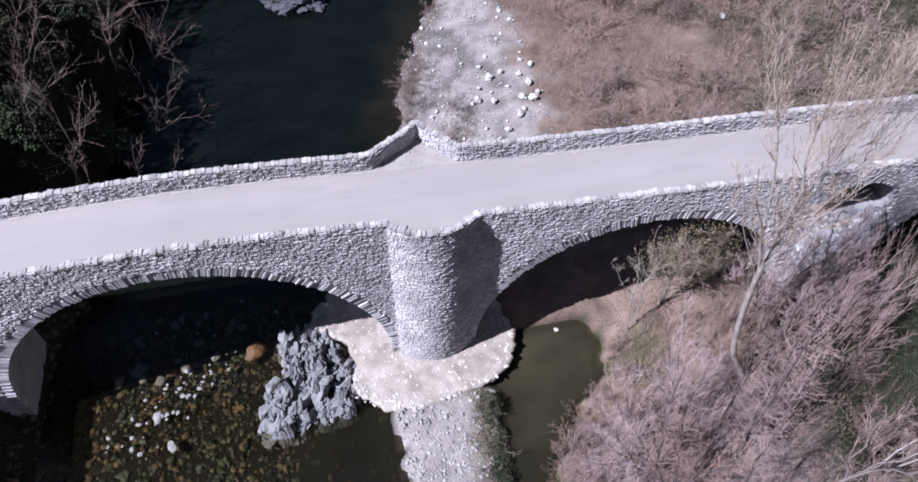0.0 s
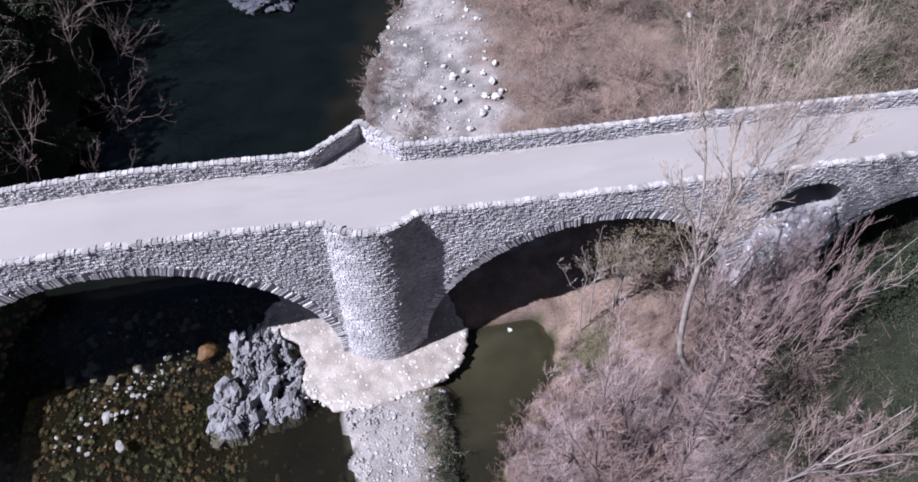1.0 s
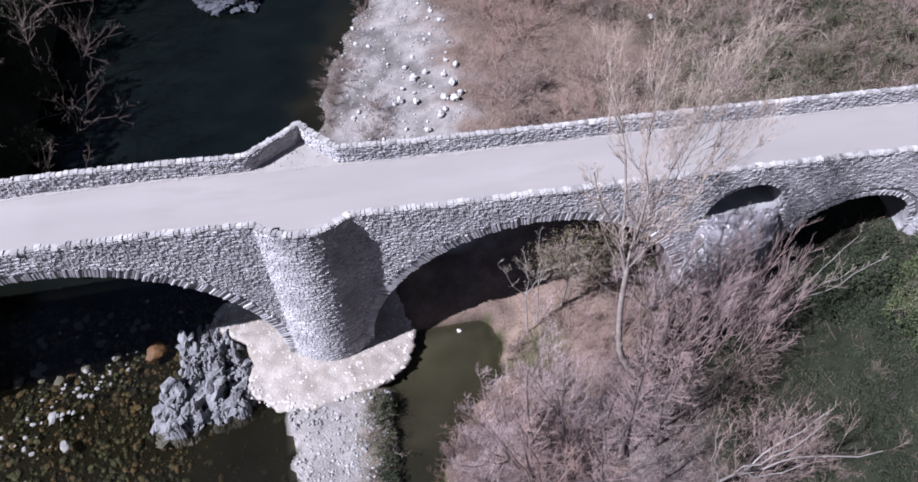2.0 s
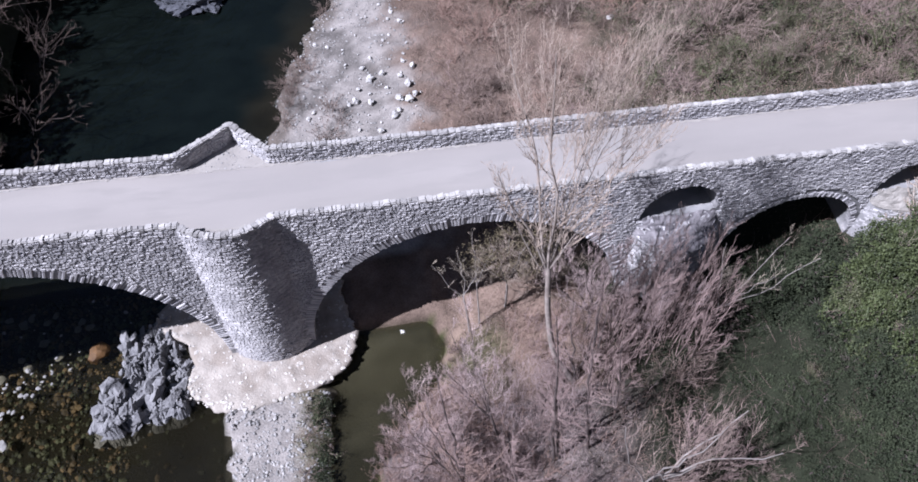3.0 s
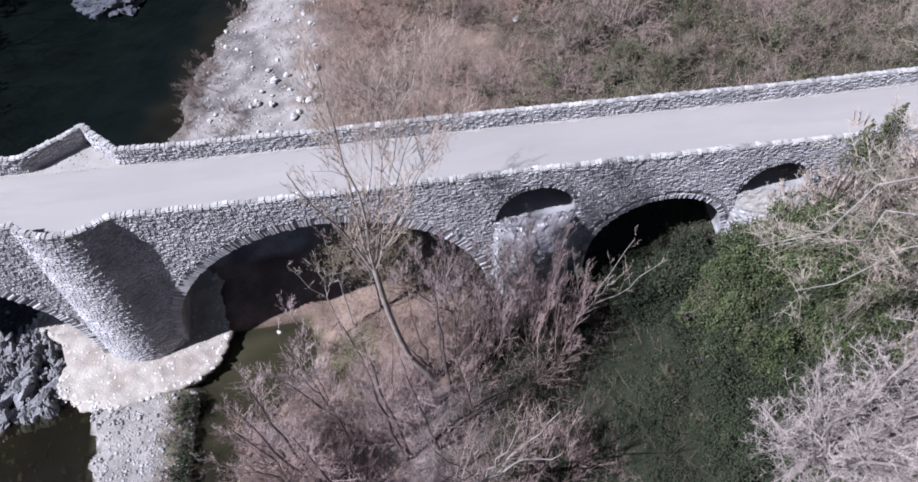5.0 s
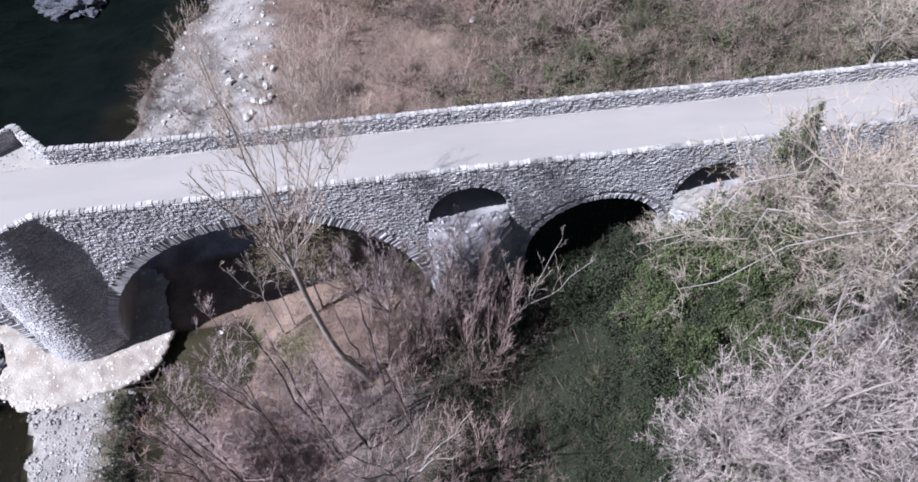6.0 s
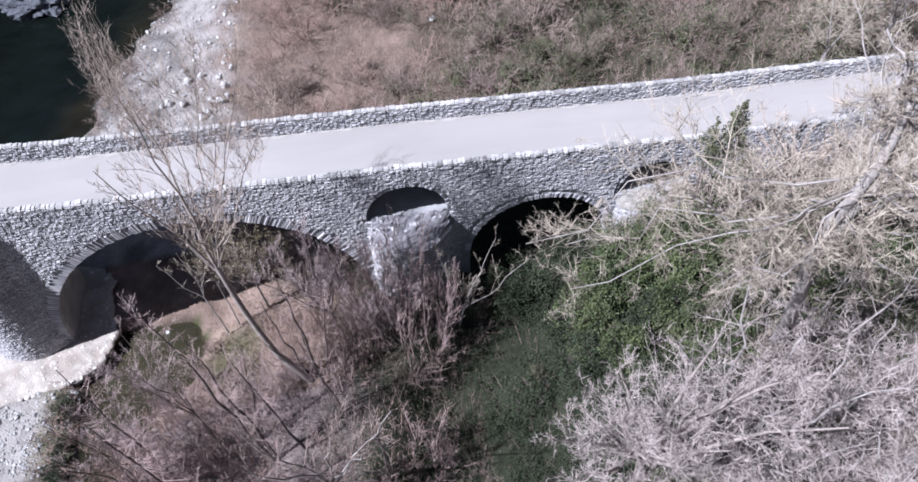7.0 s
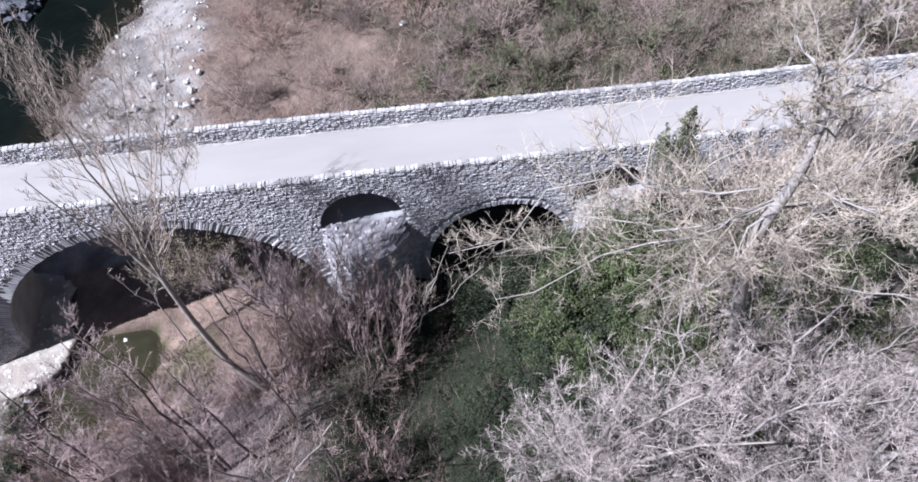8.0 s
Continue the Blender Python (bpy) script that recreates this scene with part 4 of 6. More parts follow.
def sprout(soup, pts, r0, rng, counts, up=0.35, ratio=0.42, spread=0.9, thin=0.006, start=0.2):
    """Side shoots, and shoots of shoots, along a line."""
    total = sum((b - a).length for a, b in zip(pts, pts[1:]))
    for _ in range(counts[0]):
        t = start + (1 - start) * rng.random()
        p, d = along(pts, t)
        side = rand_dir(rng)
        nd = (d * 0.7 + side * spread + Vector((0, 0, up))).normalized()
        ln = total * ratio * (1.15 - 0.7 * t) * rng.uniform(0.55, 1.2)
        r = max(thin, r0 * (1 - t) * 0.5 + thin)
        end = p + (nd + Vector((0, 0, up * 0.4)) + rand_dir(rng) * 0.22).normalized() * ln
        if len(counts) == 1:
            soup.spike(p, end, r)
            continue
        mid = p + nd * ln * 0.5 + rand_dir(rng) * ln * 0.06
        q = [p, mid, end] if len(counts) > 2 else [p, end]
        soup.tube(q, [r, r * 0.7, thin * 0.6] if len(q) > 2 else [r, thin * 0.6])
        sprout(soup, q, r, rng, counts[1:], up, max(ratio * 1.05, 0.56), spread, thin, 0.2)


def smooth_line(pts, n):
    """n points on a smooth open line through pts."""
    ends = [pts[0] * 2 - pts[1]] + list(pts) + [pts[-1] * 2 - pts[-2]]
    out = []
    for i in range(n):
        u = i / (n - 1) * (len(pts) - 1)
        j = min(int(u), len(pts) - 2)
        t = u - j
        a, b, c, d = ends[j:j + 4]
        out.append(0.5 * (2 * b + (c - a) * t + (2 * a - 5 * b + 4 * c - d) * t**2 + (3 * b - a - 3 * c + d) * t**3))
    return out


def bare_tree(base, fork, tips, seed, label, bark, twig, r0=0.16, counts=(16, 9, 8), up=0.35, ratio=0.34, spread=0.8, low=0, name="bare_tree", thin=0.0065, group="bare trees", wander=0.03, limb=0.46, side=(), via=(), taper=0.36):
    """A leafless tree: trunk (curved by way of via), limbs towards the given tips, and a crown of twigs."""
    rng = random.Random(seed)
    base = Vector(base)
    tree = empty(name, label, "tree", group, base)
    fork = Vector(fork) - base
    s = Soup()
    trunk = bent(Vector((0, 0, -0.4)), fork, rng, 9, 0.006)
    if via:
        bends = [Vector((0, 0, -0.4))] + [Vector(v) - base for v in via] + [fork]
        trunk = smooth_line(bends, 13)
    last = len(trunk) - 1
    s.tube(trunk, [r0 * (1.25 if i == 0 else 1 - taper * i / last) for i in range(last + 1)], 8)
    s.ob("trunk", bark, tree, smooth=True)
    crown = Soup()
    if low:
        sprout(crown, trunk, min(r0 * 0.3, 0.035), rng, (low,) + counts[1:], up, ratio * 0.55, spread, thin, 0.35)
    starts = [(fork - Vector((0, 0, rng.uniform(0, 0.6))), tip, 1.0) for tip in tips] + [(along(trunk, t)[0], tip, 0.3) for t, tip in side]
    for root, tip, k in starts:
        line = bent(root, Vector(tip) - base, rng, 8, wander)
        lm = Soup()
        lm.tube(line, [r0 * k * limb * (1 - i / 8.2) + 0.008 for i in range(8)], 6)
        lm.ob("limb", bark, tree, smooth=True)
        sprout(crown, line, min(r0 * 0.25, 0.035), rng, counts, up, ratio, spread, thin, 0.12)
    crown.ob("crown", twig, tree)
    return tree


def young_alder(foot, tips, seed, r0=0.09):
    """Straight tapering stems from one foot, feathered all the way up with thin level side shoots."""
    rng = random.Random(seed)
    base = Vector((foot[0], foot[1], ground_h(*foot)))
    tree = empty("bare_tree", "slender leafless alder with straight dark stems and level side shoots", "tree", "bank alders", base)
    crown = Soup()
    for tip in tips:
        line = bent(Vector((rng.uniform(-0.15, 0.15), rng.uniform(-0.15, 0.15), -0.3)), Vector(tip) - base, rng, 9, 0.012)
        stem = Soup()
        stem.tube(line, [r0 * (1 - i / 8.6) + 0.008 for i in range(9)], 7)
        stem.ob("stem", BARK_DARK, tree, smooth=True)
        tall = (line[-1] - line[0]).length
        for k in range(int(tall * 5)):
            t = 0.16 + 0.84 * rng.random()
            p, d = along(line, t)
            a = rng.uniform(0, 6.3)
            out = Vector((math.cos(a), math.sin(a), rng.uniform(-0.05, 0.4))).normalized()
            reach = tall * 0.17 * (1.12 - t) ** 0.7 * rng.uniform(0.4, 1.15)
            shoot = [p, p + out * reach * 0.5, p + out * reach + Vector((0, 0, reach * rng.uniform(0.0, 0.25)))]
            crown.tube(shoot, [0.013, 0.009, 0.004])
            sprout(crown, shoot, 0.008, rng, (7, 3), 0.15, 0.34, 0.8, 0.0042, 0.25)
    crown.ob("crown", TWIG_MAUVE, tree)
    return tree


def shrub_proto(seed, label, twig, height=2.2, width=1.8, stems=16, counts=(8, 4), thin=0.008, up=0.3, category="shrub", leaves=0, leaf_mat=None, leaf_size=0.07, name="shrub", foot=0.15, spread=0.9, ratio=0.4):
    rng = random.Random(seed)
    root = empty(name, label, category, "", (0, 0, -50))
    s = Soup()
    lines = []
    for k in range(stems):
        a = rng.uniform(0, 2 * math.pi)
        tilt = rng.random() ** 0.7
        reach = width * tilt * rng.uniform(0.6, 1.35)
        tip = Vector((math.cos(a) * reach, math.sin(a) * reach, height * (1.05 - 0.5 * tilt * tilt) * rng.uniform(0.4, 1.15)))
        line = bent(Vector((math.cos(a) * foot, math.sin(a) * foot, -0.2)), tip, rng, 5, 0.06, -0.08)
        s.tube(line[::2], [0.02, 0.013, 0.005], 3)
        sprout(s, line, 0.010, rng, counts, up, ratio, spread, thin, 0.2)
        lines.append(line)
    s.ob("twigwork", twig, root)
    if leaves:
        lf = Soup()
        for k in range(leaves):
            p, d = along(rng.choice(lines), rng.uniform(0.35, 1))
            leaf(lf, rng, p + rand_dir(rng) * 0.28 * width * rng.random(), leaf_size)
        lf.ob("foliage", leaf_mat, root)
    return root


def leaf(soup, rng, p, size):
    a = rand_dir(rng)
    b = a.orthogonal().normalized()
    c = a.cross(b)
    ln, w = size * rng.uniform(0.7, 1.4), size * rng.uniform(0.35, 0.6)
    soup.add([p, p + b * ln * 0.5 + c * w + a * w * 0.3, p + b * ln, p + b * ln * 0.5 - c * w + a * w * 0.3], [(0, 1, 2), (0, 2, 3)])


def evergreen(base, lobes, count, seed, label, leaf_mat, size=0.10, name="evergreen_bush", category="bush", group="evergreens"):
    """A leafy evergreen: stems and lobes thick with small leaves. lobes: centre offset and radii."""
    rng = random.Random(seed)
    base = Vector(base)
    root = empty(name, label, category, group, base)
    st = Soup()
    lf = Soup()
    vol = [l[3] * l[4] for l in lobes]
    for (x, y, z, rh, rv), v in zip(lobes, vol):
        c = Vector((x, y, z))
        st.tube(bent(Vector((x * 0.2, y * 0.2, -0.3)), c, rng, 5, 0.05), [0.07, 0.06, 0.05, 0.04, 0.02], 5)
        n = int(count * v / sum(vol))
        for _ in range(n // 14):
            d = rand_dir(rng)
            if d.z < -0.35:
                d.z = -d.z
            tuft = noise.noise(d * (2.2 + 1.6 * rh) + c)
            if tuft < -0.08 and rng.random() < 0.8:
                continue
            bump = 1 + 0.5 * noise.noise(d * 2.3 + c) + 0.3 * tuft + 0.15 * rng.random()
            q = c + Vector((d.x * rh, d.y * rh, d.z * rv)) * bump * rng.uniform(0.62, 1.04)
            if rng.random() < 0.25:
                st.tube([c.lerp(q, 0.4), c.lerp(q, 0.75), q], [0.016, 0.012, 0.005])
            for k in range(14):
                leaf(lf, rng, q + rand_dir(rng) * rng.random() ** 0.5 * 0.24 * min(1.0, rh * 1.6 + 0.15), size)
    st.ob("stem", BARK_DARK, root)
    lf.ob("foliage", leaf_mat, root)
    return root


# the tall poplar beside the second arch
poplar = bare_tree((15.7, -5.5, 1.4), (13.08, -4.5, 12.1), [(11.5, -1.4, 21.4), (12.3, -3.9, 23.0), (10.6, -4.4, 18.4)], 3,
          "tall leafless poplar with pale bark and yellowish twigs", BARK_PALE, TWIG_YELLOW, 0.19, (14, 6, 4), 0.5, 0.27, 0.75, low=2, thin=0.006, limb=0.33, wander=0.02, via=[(14.9, -5.2, 2.8), (14.05, -4.9, 4.7), (13.4, -4.65, 8.5)],
          side=[(0.97, (14.9, -2.5, 19.6)), (0.99, (15.2, -3.4, 22.6)), (0.98, (15.9, -5.6, 20.6)), (0.9, (11.0, -3.2, 17.0)), (0.95, (13.8, -4.2, 22.2)), (0.99, (16.8, -3.6, 19.8)), (0.99, (16.4, -2.7, 22.2))])
poplar_rng = random.Random(31)
brush = Soup()
for k in range(650):
    tip = Vector(poplar_rng.choice([(11.5, -1.4, 21.4), (12.3, -3.9, 23.0), (15.2, -3.4, 22.6), (16.4, -2.7, 22.2), (13.8, -4.2, 22.2), (14.9, -2.5, 19.6), (16.8, -3.6, 19.8)]))
    q = Vector((13.08, -4.5, 12.1)).lerp(tip, poplar_rng.uniform(0.62, 1.0)) + rand_dir(poplar_rng) * 0.5
    way = (Vector((poplar_rng.gauss(0, 0.3), poplar_rng.gauss(0, 0.3), 1.0)) + (tip - Vector((13.08, -4.5, 12.1))).normalized() * 0.5).normalized()
    end = q + way * poplar_rng.uniform(0.7, 2.0)
    brush.spike(q - poplar.location, end - poplar.location, 0.0065)
    for j in range(6):
        a = q.lerp(end, poplar_rng.uniform(0.3, 0.95)) - poplar.location
        brush.spike(a, a + (way + rand_dir(poplar_rng) * 0.9).normalized() * poplar_rng.uniform(0.15, 0.5), 0.0055)
brush.ob("crown_brush", TWIG_YELLOW, poplar, "upright budding yellowish shoots")
# leaning alders on the bank
bare_tree((9.2, -11.0, 1.0), (8.8, -11.0, 3.6), [(7.0, -10.6, 12.0), (8.0, -12.6, 13.4), (6.3, -9.4, 9.0)], 5,
          "leafless many-stemmed alder with reddish twigs", BARK_DARK, TWIG_PINK, 0.08, (13, 6, 4), 0.3, 0.3, 0.8, low=3, limb=0.5, thin=0.0048)
bare_tree((15.6, -5.3, 1.2), (15.5, -5.3, 2.2), [(14.4, -5.0, 9.6), (15.9, -5.0, 8.8), (14.0, -5.8, 7.5)], 6,
          "slender two-stemmed leafless sapling", BARK_DARK, TWIG, 0.085, (9, 6), 0.45, 0.24, 0.7, limb=0.7)
bare_tree((16.6, -11.8, 2.0), (16.4, -12.0, 5.0), [(15.0, -14.5, 15.0), (17.4, -12.8, 13.0), (18.6, -14.2, 13.6), (14.0, -12.0, 12.5), (19.6, -11.5, 10.5)], 7,
          "leafless willow with pale arching branches", BARK, TWIG, 0.12, (10, 7, 4), 0.3, 0.36, 0.65, low=3, limb=0.4, thin=0.0052)
bare_tree((10.55, -0.9, 1.2), (10.2, -0.7, 4.5), [(8.6, -0.3, 7.2), (9.9, -0.4, 8.2), (10.9, -0.9, 7.4)], 8,
          "thin leafless sapling by the pool", BARK, TWIG_PALE, 0.045, (9, 4, 3), 0.3, 0.32, 0.8, thin=0.005)
bare_tree((11.2, -0.5, 1.3), (11.0, -0.2, 5.0), [(10.7, 0.0, 9.2), (11.8, -0.4, 8.0), (9.8, -0.5, 7.5)], 9,
          "thin leafless sapling by the pool", BARK, TWIG_PALE, 0.045, (9, 4, 3), 0.3, 0.32, 0.8, thin=0.005)
bud_bush = bare_tree((12.9, 0.3, 1.3), (12.8, 0.1, 4.4), [(10.7, -0.3, 7.6), (11.5, -0.4, 8.7), (12.5, -0.5, 9.1), (13.6, -0.4, 8.7), (14.8, -0.2, 7.8), (12.0, -0.9, 7.2), (13.4, -1.0, 7.3)], 18,
                     "bushy budding tree with yellowish twigs under the arch", BARK, TWIG_YELLOW, 0.08, (12, 7, 5), 0.2, 0.36, 0.85, thin=0.005)
bud_rng = random.Random(19)
buds = Soup()
for k in range(5600):
    c = bud_rng.choice([(-2.0, -0.6, 6.2), (-1.2, -0.7, 7.1), (-0.3, -0.8, 7.6), (0.8, -0.7, 7.1), (1.7, -0.5, 6.3), (-0.8, -1.1, 5.8), (0.5, -1.2, 5.9)])
    q = Vector(c) + rand_dir(bud_rng) * 0.95 * bud_rng.random() ** 0.4
    if noise.noise(q * 1.7) > -0.12:
        leaf(buds, bud_rng, q, 0.06)
buds.ob("foliage", LEAF_DRY, bud_bush, "sparse olive-brown dry leaves")
bare_tree((16.8, -2.6, 1.5), (16.8, -2.5, 4.0), [(14.8, -2.2, 9.4), (16.4, -2.0, 10.6), (18.2, -2.4, 10.0), (19.8, -2.2, 9.2), (17.4, -3.4, 9.6), (13.8, -2.8, 8.4), (15.6, -3.4, 8.8)], 20,
          "leafless tree with a fine mauve-grey crown before the arch", BARK_DARK, TWIG_HAZE, 0.1, (15, 9, 6), 0.5, 0.38, 0.65, thin=0.005, limb=0.36)
bare_tree((18.6, -4.0, 1.9), (18.8, -3.8, 3.0), [(17.6, -3.6, 8.8), (20.2, -3.4, 9.4), (19.2, -4.8, 8.2), (21.5, -4.2, 8.0)], 10,
          "leafless thorn tree with grey twigs before a pier", BARK_DARK, TWIG_HAZE, 0.09, (14, 9, 6), 0.45, 0.38, 0.65, thin=0.005, limb=0.4)
bare_tree((23.6, -3.4, 2.6), (23.9, -3.2, 3.6), [(22.5, -3.0, 9.5), (25.4, -3.4, 9.8), (26.9, -4.3, 9.0), (24.2, -5.0, 9.2)], 11,
          "leafless willow with long whippy stems", BARK, TWIG_PALE, 0.06, (7, 5, 4), 0.4, 0.3, 0.6, thin=0.005)
young_alder((13.4, -9.4), [(11.7, -9.2, 16.4), (12.25, -8.5, 14.0)], 420)
young_alder((12.6, -7.9), [(13.4, -6.8, 9.6)], 421, 0.06)
young_alder((8.8, -9.8), [(7.1, -9.6, 11.0), (7.6, -8.9, 13.0)], 422)
young_alder((15.0, -9.2), [(13.6, -9.0, 12.8)], 423, 0.075)
young_alder((11.4, -12.2), [(9.6, -12.0, 13.4)], 424)
young_alder((16.0, -5.7), [(15.4, -5.1, 12.0)], 425)
young_alder((16.3, -5.2), [(17.0, -3.9, 8.5)], 426, 0.06)
young_alder((17.0, -7.6), [(16.0, -7.2, 9.4)], 427, 0.06)
young_alder((20.2, -3.9), [(20.9, -2.8, 8.0)], 428, 0.055)
young_alder((19.7, -4.6), [(18.7, -4.2, 7.5)], 429, 0.06)
young_alder((18.9, -11.0), [(18.6, -10.5, 9.4)], 430, 0.07)
bare_tree((11.0, -8.6, 1.2), (10.2, -7.6, 5.0), [(8.6, -6.0, 10.6), (9.4, -5.6, 11.4), (8.2, -7.6, 10.0), (9.4, -8.2, 11.6), (7.6, -6.8, 8.6)], 432,
          "leafless alder with a fine pale crown leaning to the pool", BARK_DARK, TWIG_HAZE, 0.07, (15, 8, 5), 0.35, 0.36, 0.8, limb=0.4, thin=0.0044, group="bank alders", wander=0.02)
bare_tree((8.6, -9.2, 1.0), (7.6, -8.8, 3.4), [(5.6, -7.2, 7.4), (5.2, -8.6, 7.0), (6.4, -6.2, 7.8), (4.9, -9.8, 6.6), (6.6, -9.4, 8.4), (7.4, -7.2, 8.6), (5.8, -10.8, 7.2)], 431,
          "low leafless alder spreading a fine grey crown over the pool", BARK_DARK, TWIG_HAZE, 0.06, (15, 9, 6), 0.35, 0.38, 0.8, limb=0.35, thin=0.0044, group="bank alders", wander=0.03)
# the large pale trees that crowd the far end
bare_tree((37.6, -9.6, 5.6), (33.25, -12.3, 25.4), [(33.0, -12.6, 27.6), (32.2, -11.6, 27.0), (34.4, -12.8, 26.8)], 12,
          "large old leafless plane tree leaning with a thick pale trunk", BARK, TWIG_PALE, 0.31, (18, 10, 7), 0.12, 0.3, 0.95, low=22, thin=0.0056, limb=0.3, wander=0.12, taper=0.62, via=[(36.6, -10.4, 9.5), (34.4, -12.0, 15.0), (33.1, -12.5, 19.4), (32.75, -12.8, 22.0), (33.0, -12.8, 23.6)],
          side=[(0.8, (24.4, -11.4, 20.4)), (0.76, (25.6, -12.4, 19.2)), (0.74, (26.0, -10.4, 18.6)), (0.68, (29.4, -13.4, 19.4)), (0.72, (28.4, -9.6, 19.0)), (0.55, (41.6, -12.5, 17.2)), (0.6, (40.0, -10.0, 18.6)), (0.65, (37.4, -14.8, 19.6)), (0.5, (32.6, -8.6, 16.4)), (0.7, (41.4, -14.4, 19.4)), (0.84, (34.0, -16.2, 25.2)), (0.82, (33.6, -15.4, 24.6)), (0.95, (36.4, -11.2, 24.4)), (0.97, (31.0, -12.6, 25.6))])
bare_tree((41.3, -5.6, 7.0), (41.6, -5.8, 12.0), [(45.0, -7.4, 14.4), (42.6, -3.2, 16.0), (38.6, -6.4, 15.6), (41.0, -9.5, 17.0), (46.5, -4.0, 17.5), (43.0, -6.0, 19.0), (44.0, 0.2, 18.0), (47.4, 2.0, 18.6), (49.0, -1.0, 17.0), (43.4, 2.6, 16.6)], 13,
          "large leafless tree with pale spreading limbs over the road", BARK, TWIG_PALE, 0.26, (15, 8, 6), 0.15, 0.3, 1.0, low=6, thin=0.0056, limb=0.26, wander=0.05)
bare_tree((30.0, -14.0, 3.6), (28.8, -14.8, 10.5), [(24.8, -17.4, 17.4), (26.2, -15.9, 19.0), (26.2, -13.2, 12.8), (28.0, -16.4, 19.4), (30.3, -16.6, 20.2), (30.0, -14.0, 18.0), (24.6, -15.2, 15.0), (27.4, -18.2, 18.4), (31.8, -14.8, 16.6), (27.4, -13.4, 15.8), (32.0, -17.6, 18.6)], 14,
          "broad tall leafless tree with a rosy crown of fine twigs", BARK_PALE, TWIG_ROSE, 0.24, (16, 9, 7), 0.2, 0.31, 1.0, low=4, thin=0.006)
bare_tree((39.5, -16.5, 6.0), (39.0, -16.4, 11.0), [(37.4, -16.0, 18.0), (40.8, -17.4, 18.6), (41.6, -14.6, 17.4), (38.4, -18.6, 17.0)], 15,
          "broad leafless tree with a pale crown of fine twigs", BARK, TWIG_ROSE, 0.26, (14, 9, 7), 0.15, 0.33, 1.0, low=4)
bare_tree((47.5, 7.5, 5.4), (47.8, 7.6, 9.0), [(46.0, 7.0, 15.0), (49.0, 6.5, 16.0), (50.5, 8.6, 15.0), (47.4, 9.8, 15.6), (44.5, 8.6, 12.5)], 16,
          "leafless tree with pale twigs behind the parapet", BARK, TWIG_PALE, 0.16, (20, 10, 8), 0.2, 0.3, 0.95, low=4, limb=0.26, thin=0.0056)
# shaded wood on the far left bank
for k, (x, y, h) in enumerate([(-20.5, 13.5, 12), (-22.5, 19.0, 13), (-19.8, 25.5, 12), (-24.5, 27.5, 14), (-21.0, 33.0, 13), (-26.5, 12.0, 13)]):
    z = ground_h(x, y)
    bare_tree((x, y, z), (x + 0.8, y - 0.3, z + h * 0.4), [(x + 4.2, y - 0.8, z + h * 0.82), (x + 2.0, y + 1.8, z + h), (x + 3.0, y - 3.0, z + h * 0.75), (x - 1.0, y + 0.6, z + h)], 40 + k,
              "leafless riverside tree in deep shade", BARK_DARK, TWIG, 0.09, (8, 4, 3), 0.15, 0.46, 0.8, low=4, thin=0.005, limb=0.26, wander=0.1)

for k, (x, y, h) in enumerate([(-19.0, 8.5, 7), (-17.6, 20.5, 8), (-18.2, 28.0, 8), (-17.6, 13.0, 6)]):
    z = ground_h(x, y)
    bare_tree((x, y, z), (x + 0.9, y, z + h * 0.3), [(x + 5.0, y - 1.2, z + h * 0.62), (x + 3.4, y + 1.6, z + h * 0.85), (x + 2.2, y - 2.6, z + h * 0.8), (x + 0.8, y + 2.4, z + h)], 80 + k,
              "leafless willow reaching over shaded water with thin brown shoots", BARK_DARK, TWIG, 0.05, (6, 4, 3), 0.12, 0.42, 0.8, low=2, thin=0.0042, limb=0.3, wander=0.08)

# evergreens
evergreen((31.0, -4.6, 3.6), [(-0.2, 0.2, 2.2, 1.5, 1.5), (1.4, 0.9, 3.2, 1.8, 1.6), (0.4, -2.4, 1.6, 2.0, 1.3), (2.9, 1.2, 4.4, 1.4, 1.6)], 34000, 51, "dense evergreen bush with small glossy green leaves", LEAF, 0.105)
evergreen((30.4, -8.6, 3.4), [(0, 0, 1.2, 1.8, 1.1), (1.6, -1.6, 1.6, 1.7, 1.2), (-0.8, -2.6, 0.9, 1.5, 0.9)], 17000, 52, "evergreen bush with leaves darkened for shade", LEAF_DARK_SHADE)
evergreen((33.9, -12.0, 5.0), [(0, 0, 2.6, 1.5, 2.2), (-1.8, 1.0, 1.6, 1.6, 1.3), (1.6, -1.2, 2.0, 1.6, 1.4)], 12000, 57, "dark evergreen ivy round the foot of a large tree", LEAF_DARK_SHADE, 0.09)
evergreen((40.5, -10.5, 6.5), [(0, 0, 2.2, 1.9, 1.6), (2.2, 0.6, 1.8, 1.8, 1.3)], 10000, 59, "grey-green evergreen bush under pale trees", LEAF, 0.08)
evergreen((34.6, -5.0, 4.9), [(0, 0, 3.0, 1.6, 1.5), (1.0, 1.4, 4.2, 1.3, 1.6), (-0.6, -2.2, 2.0, 1.6, 1.3)], 15000, 53, "evergreen bush with olive leaves by a pier", LEAF, 0.105)
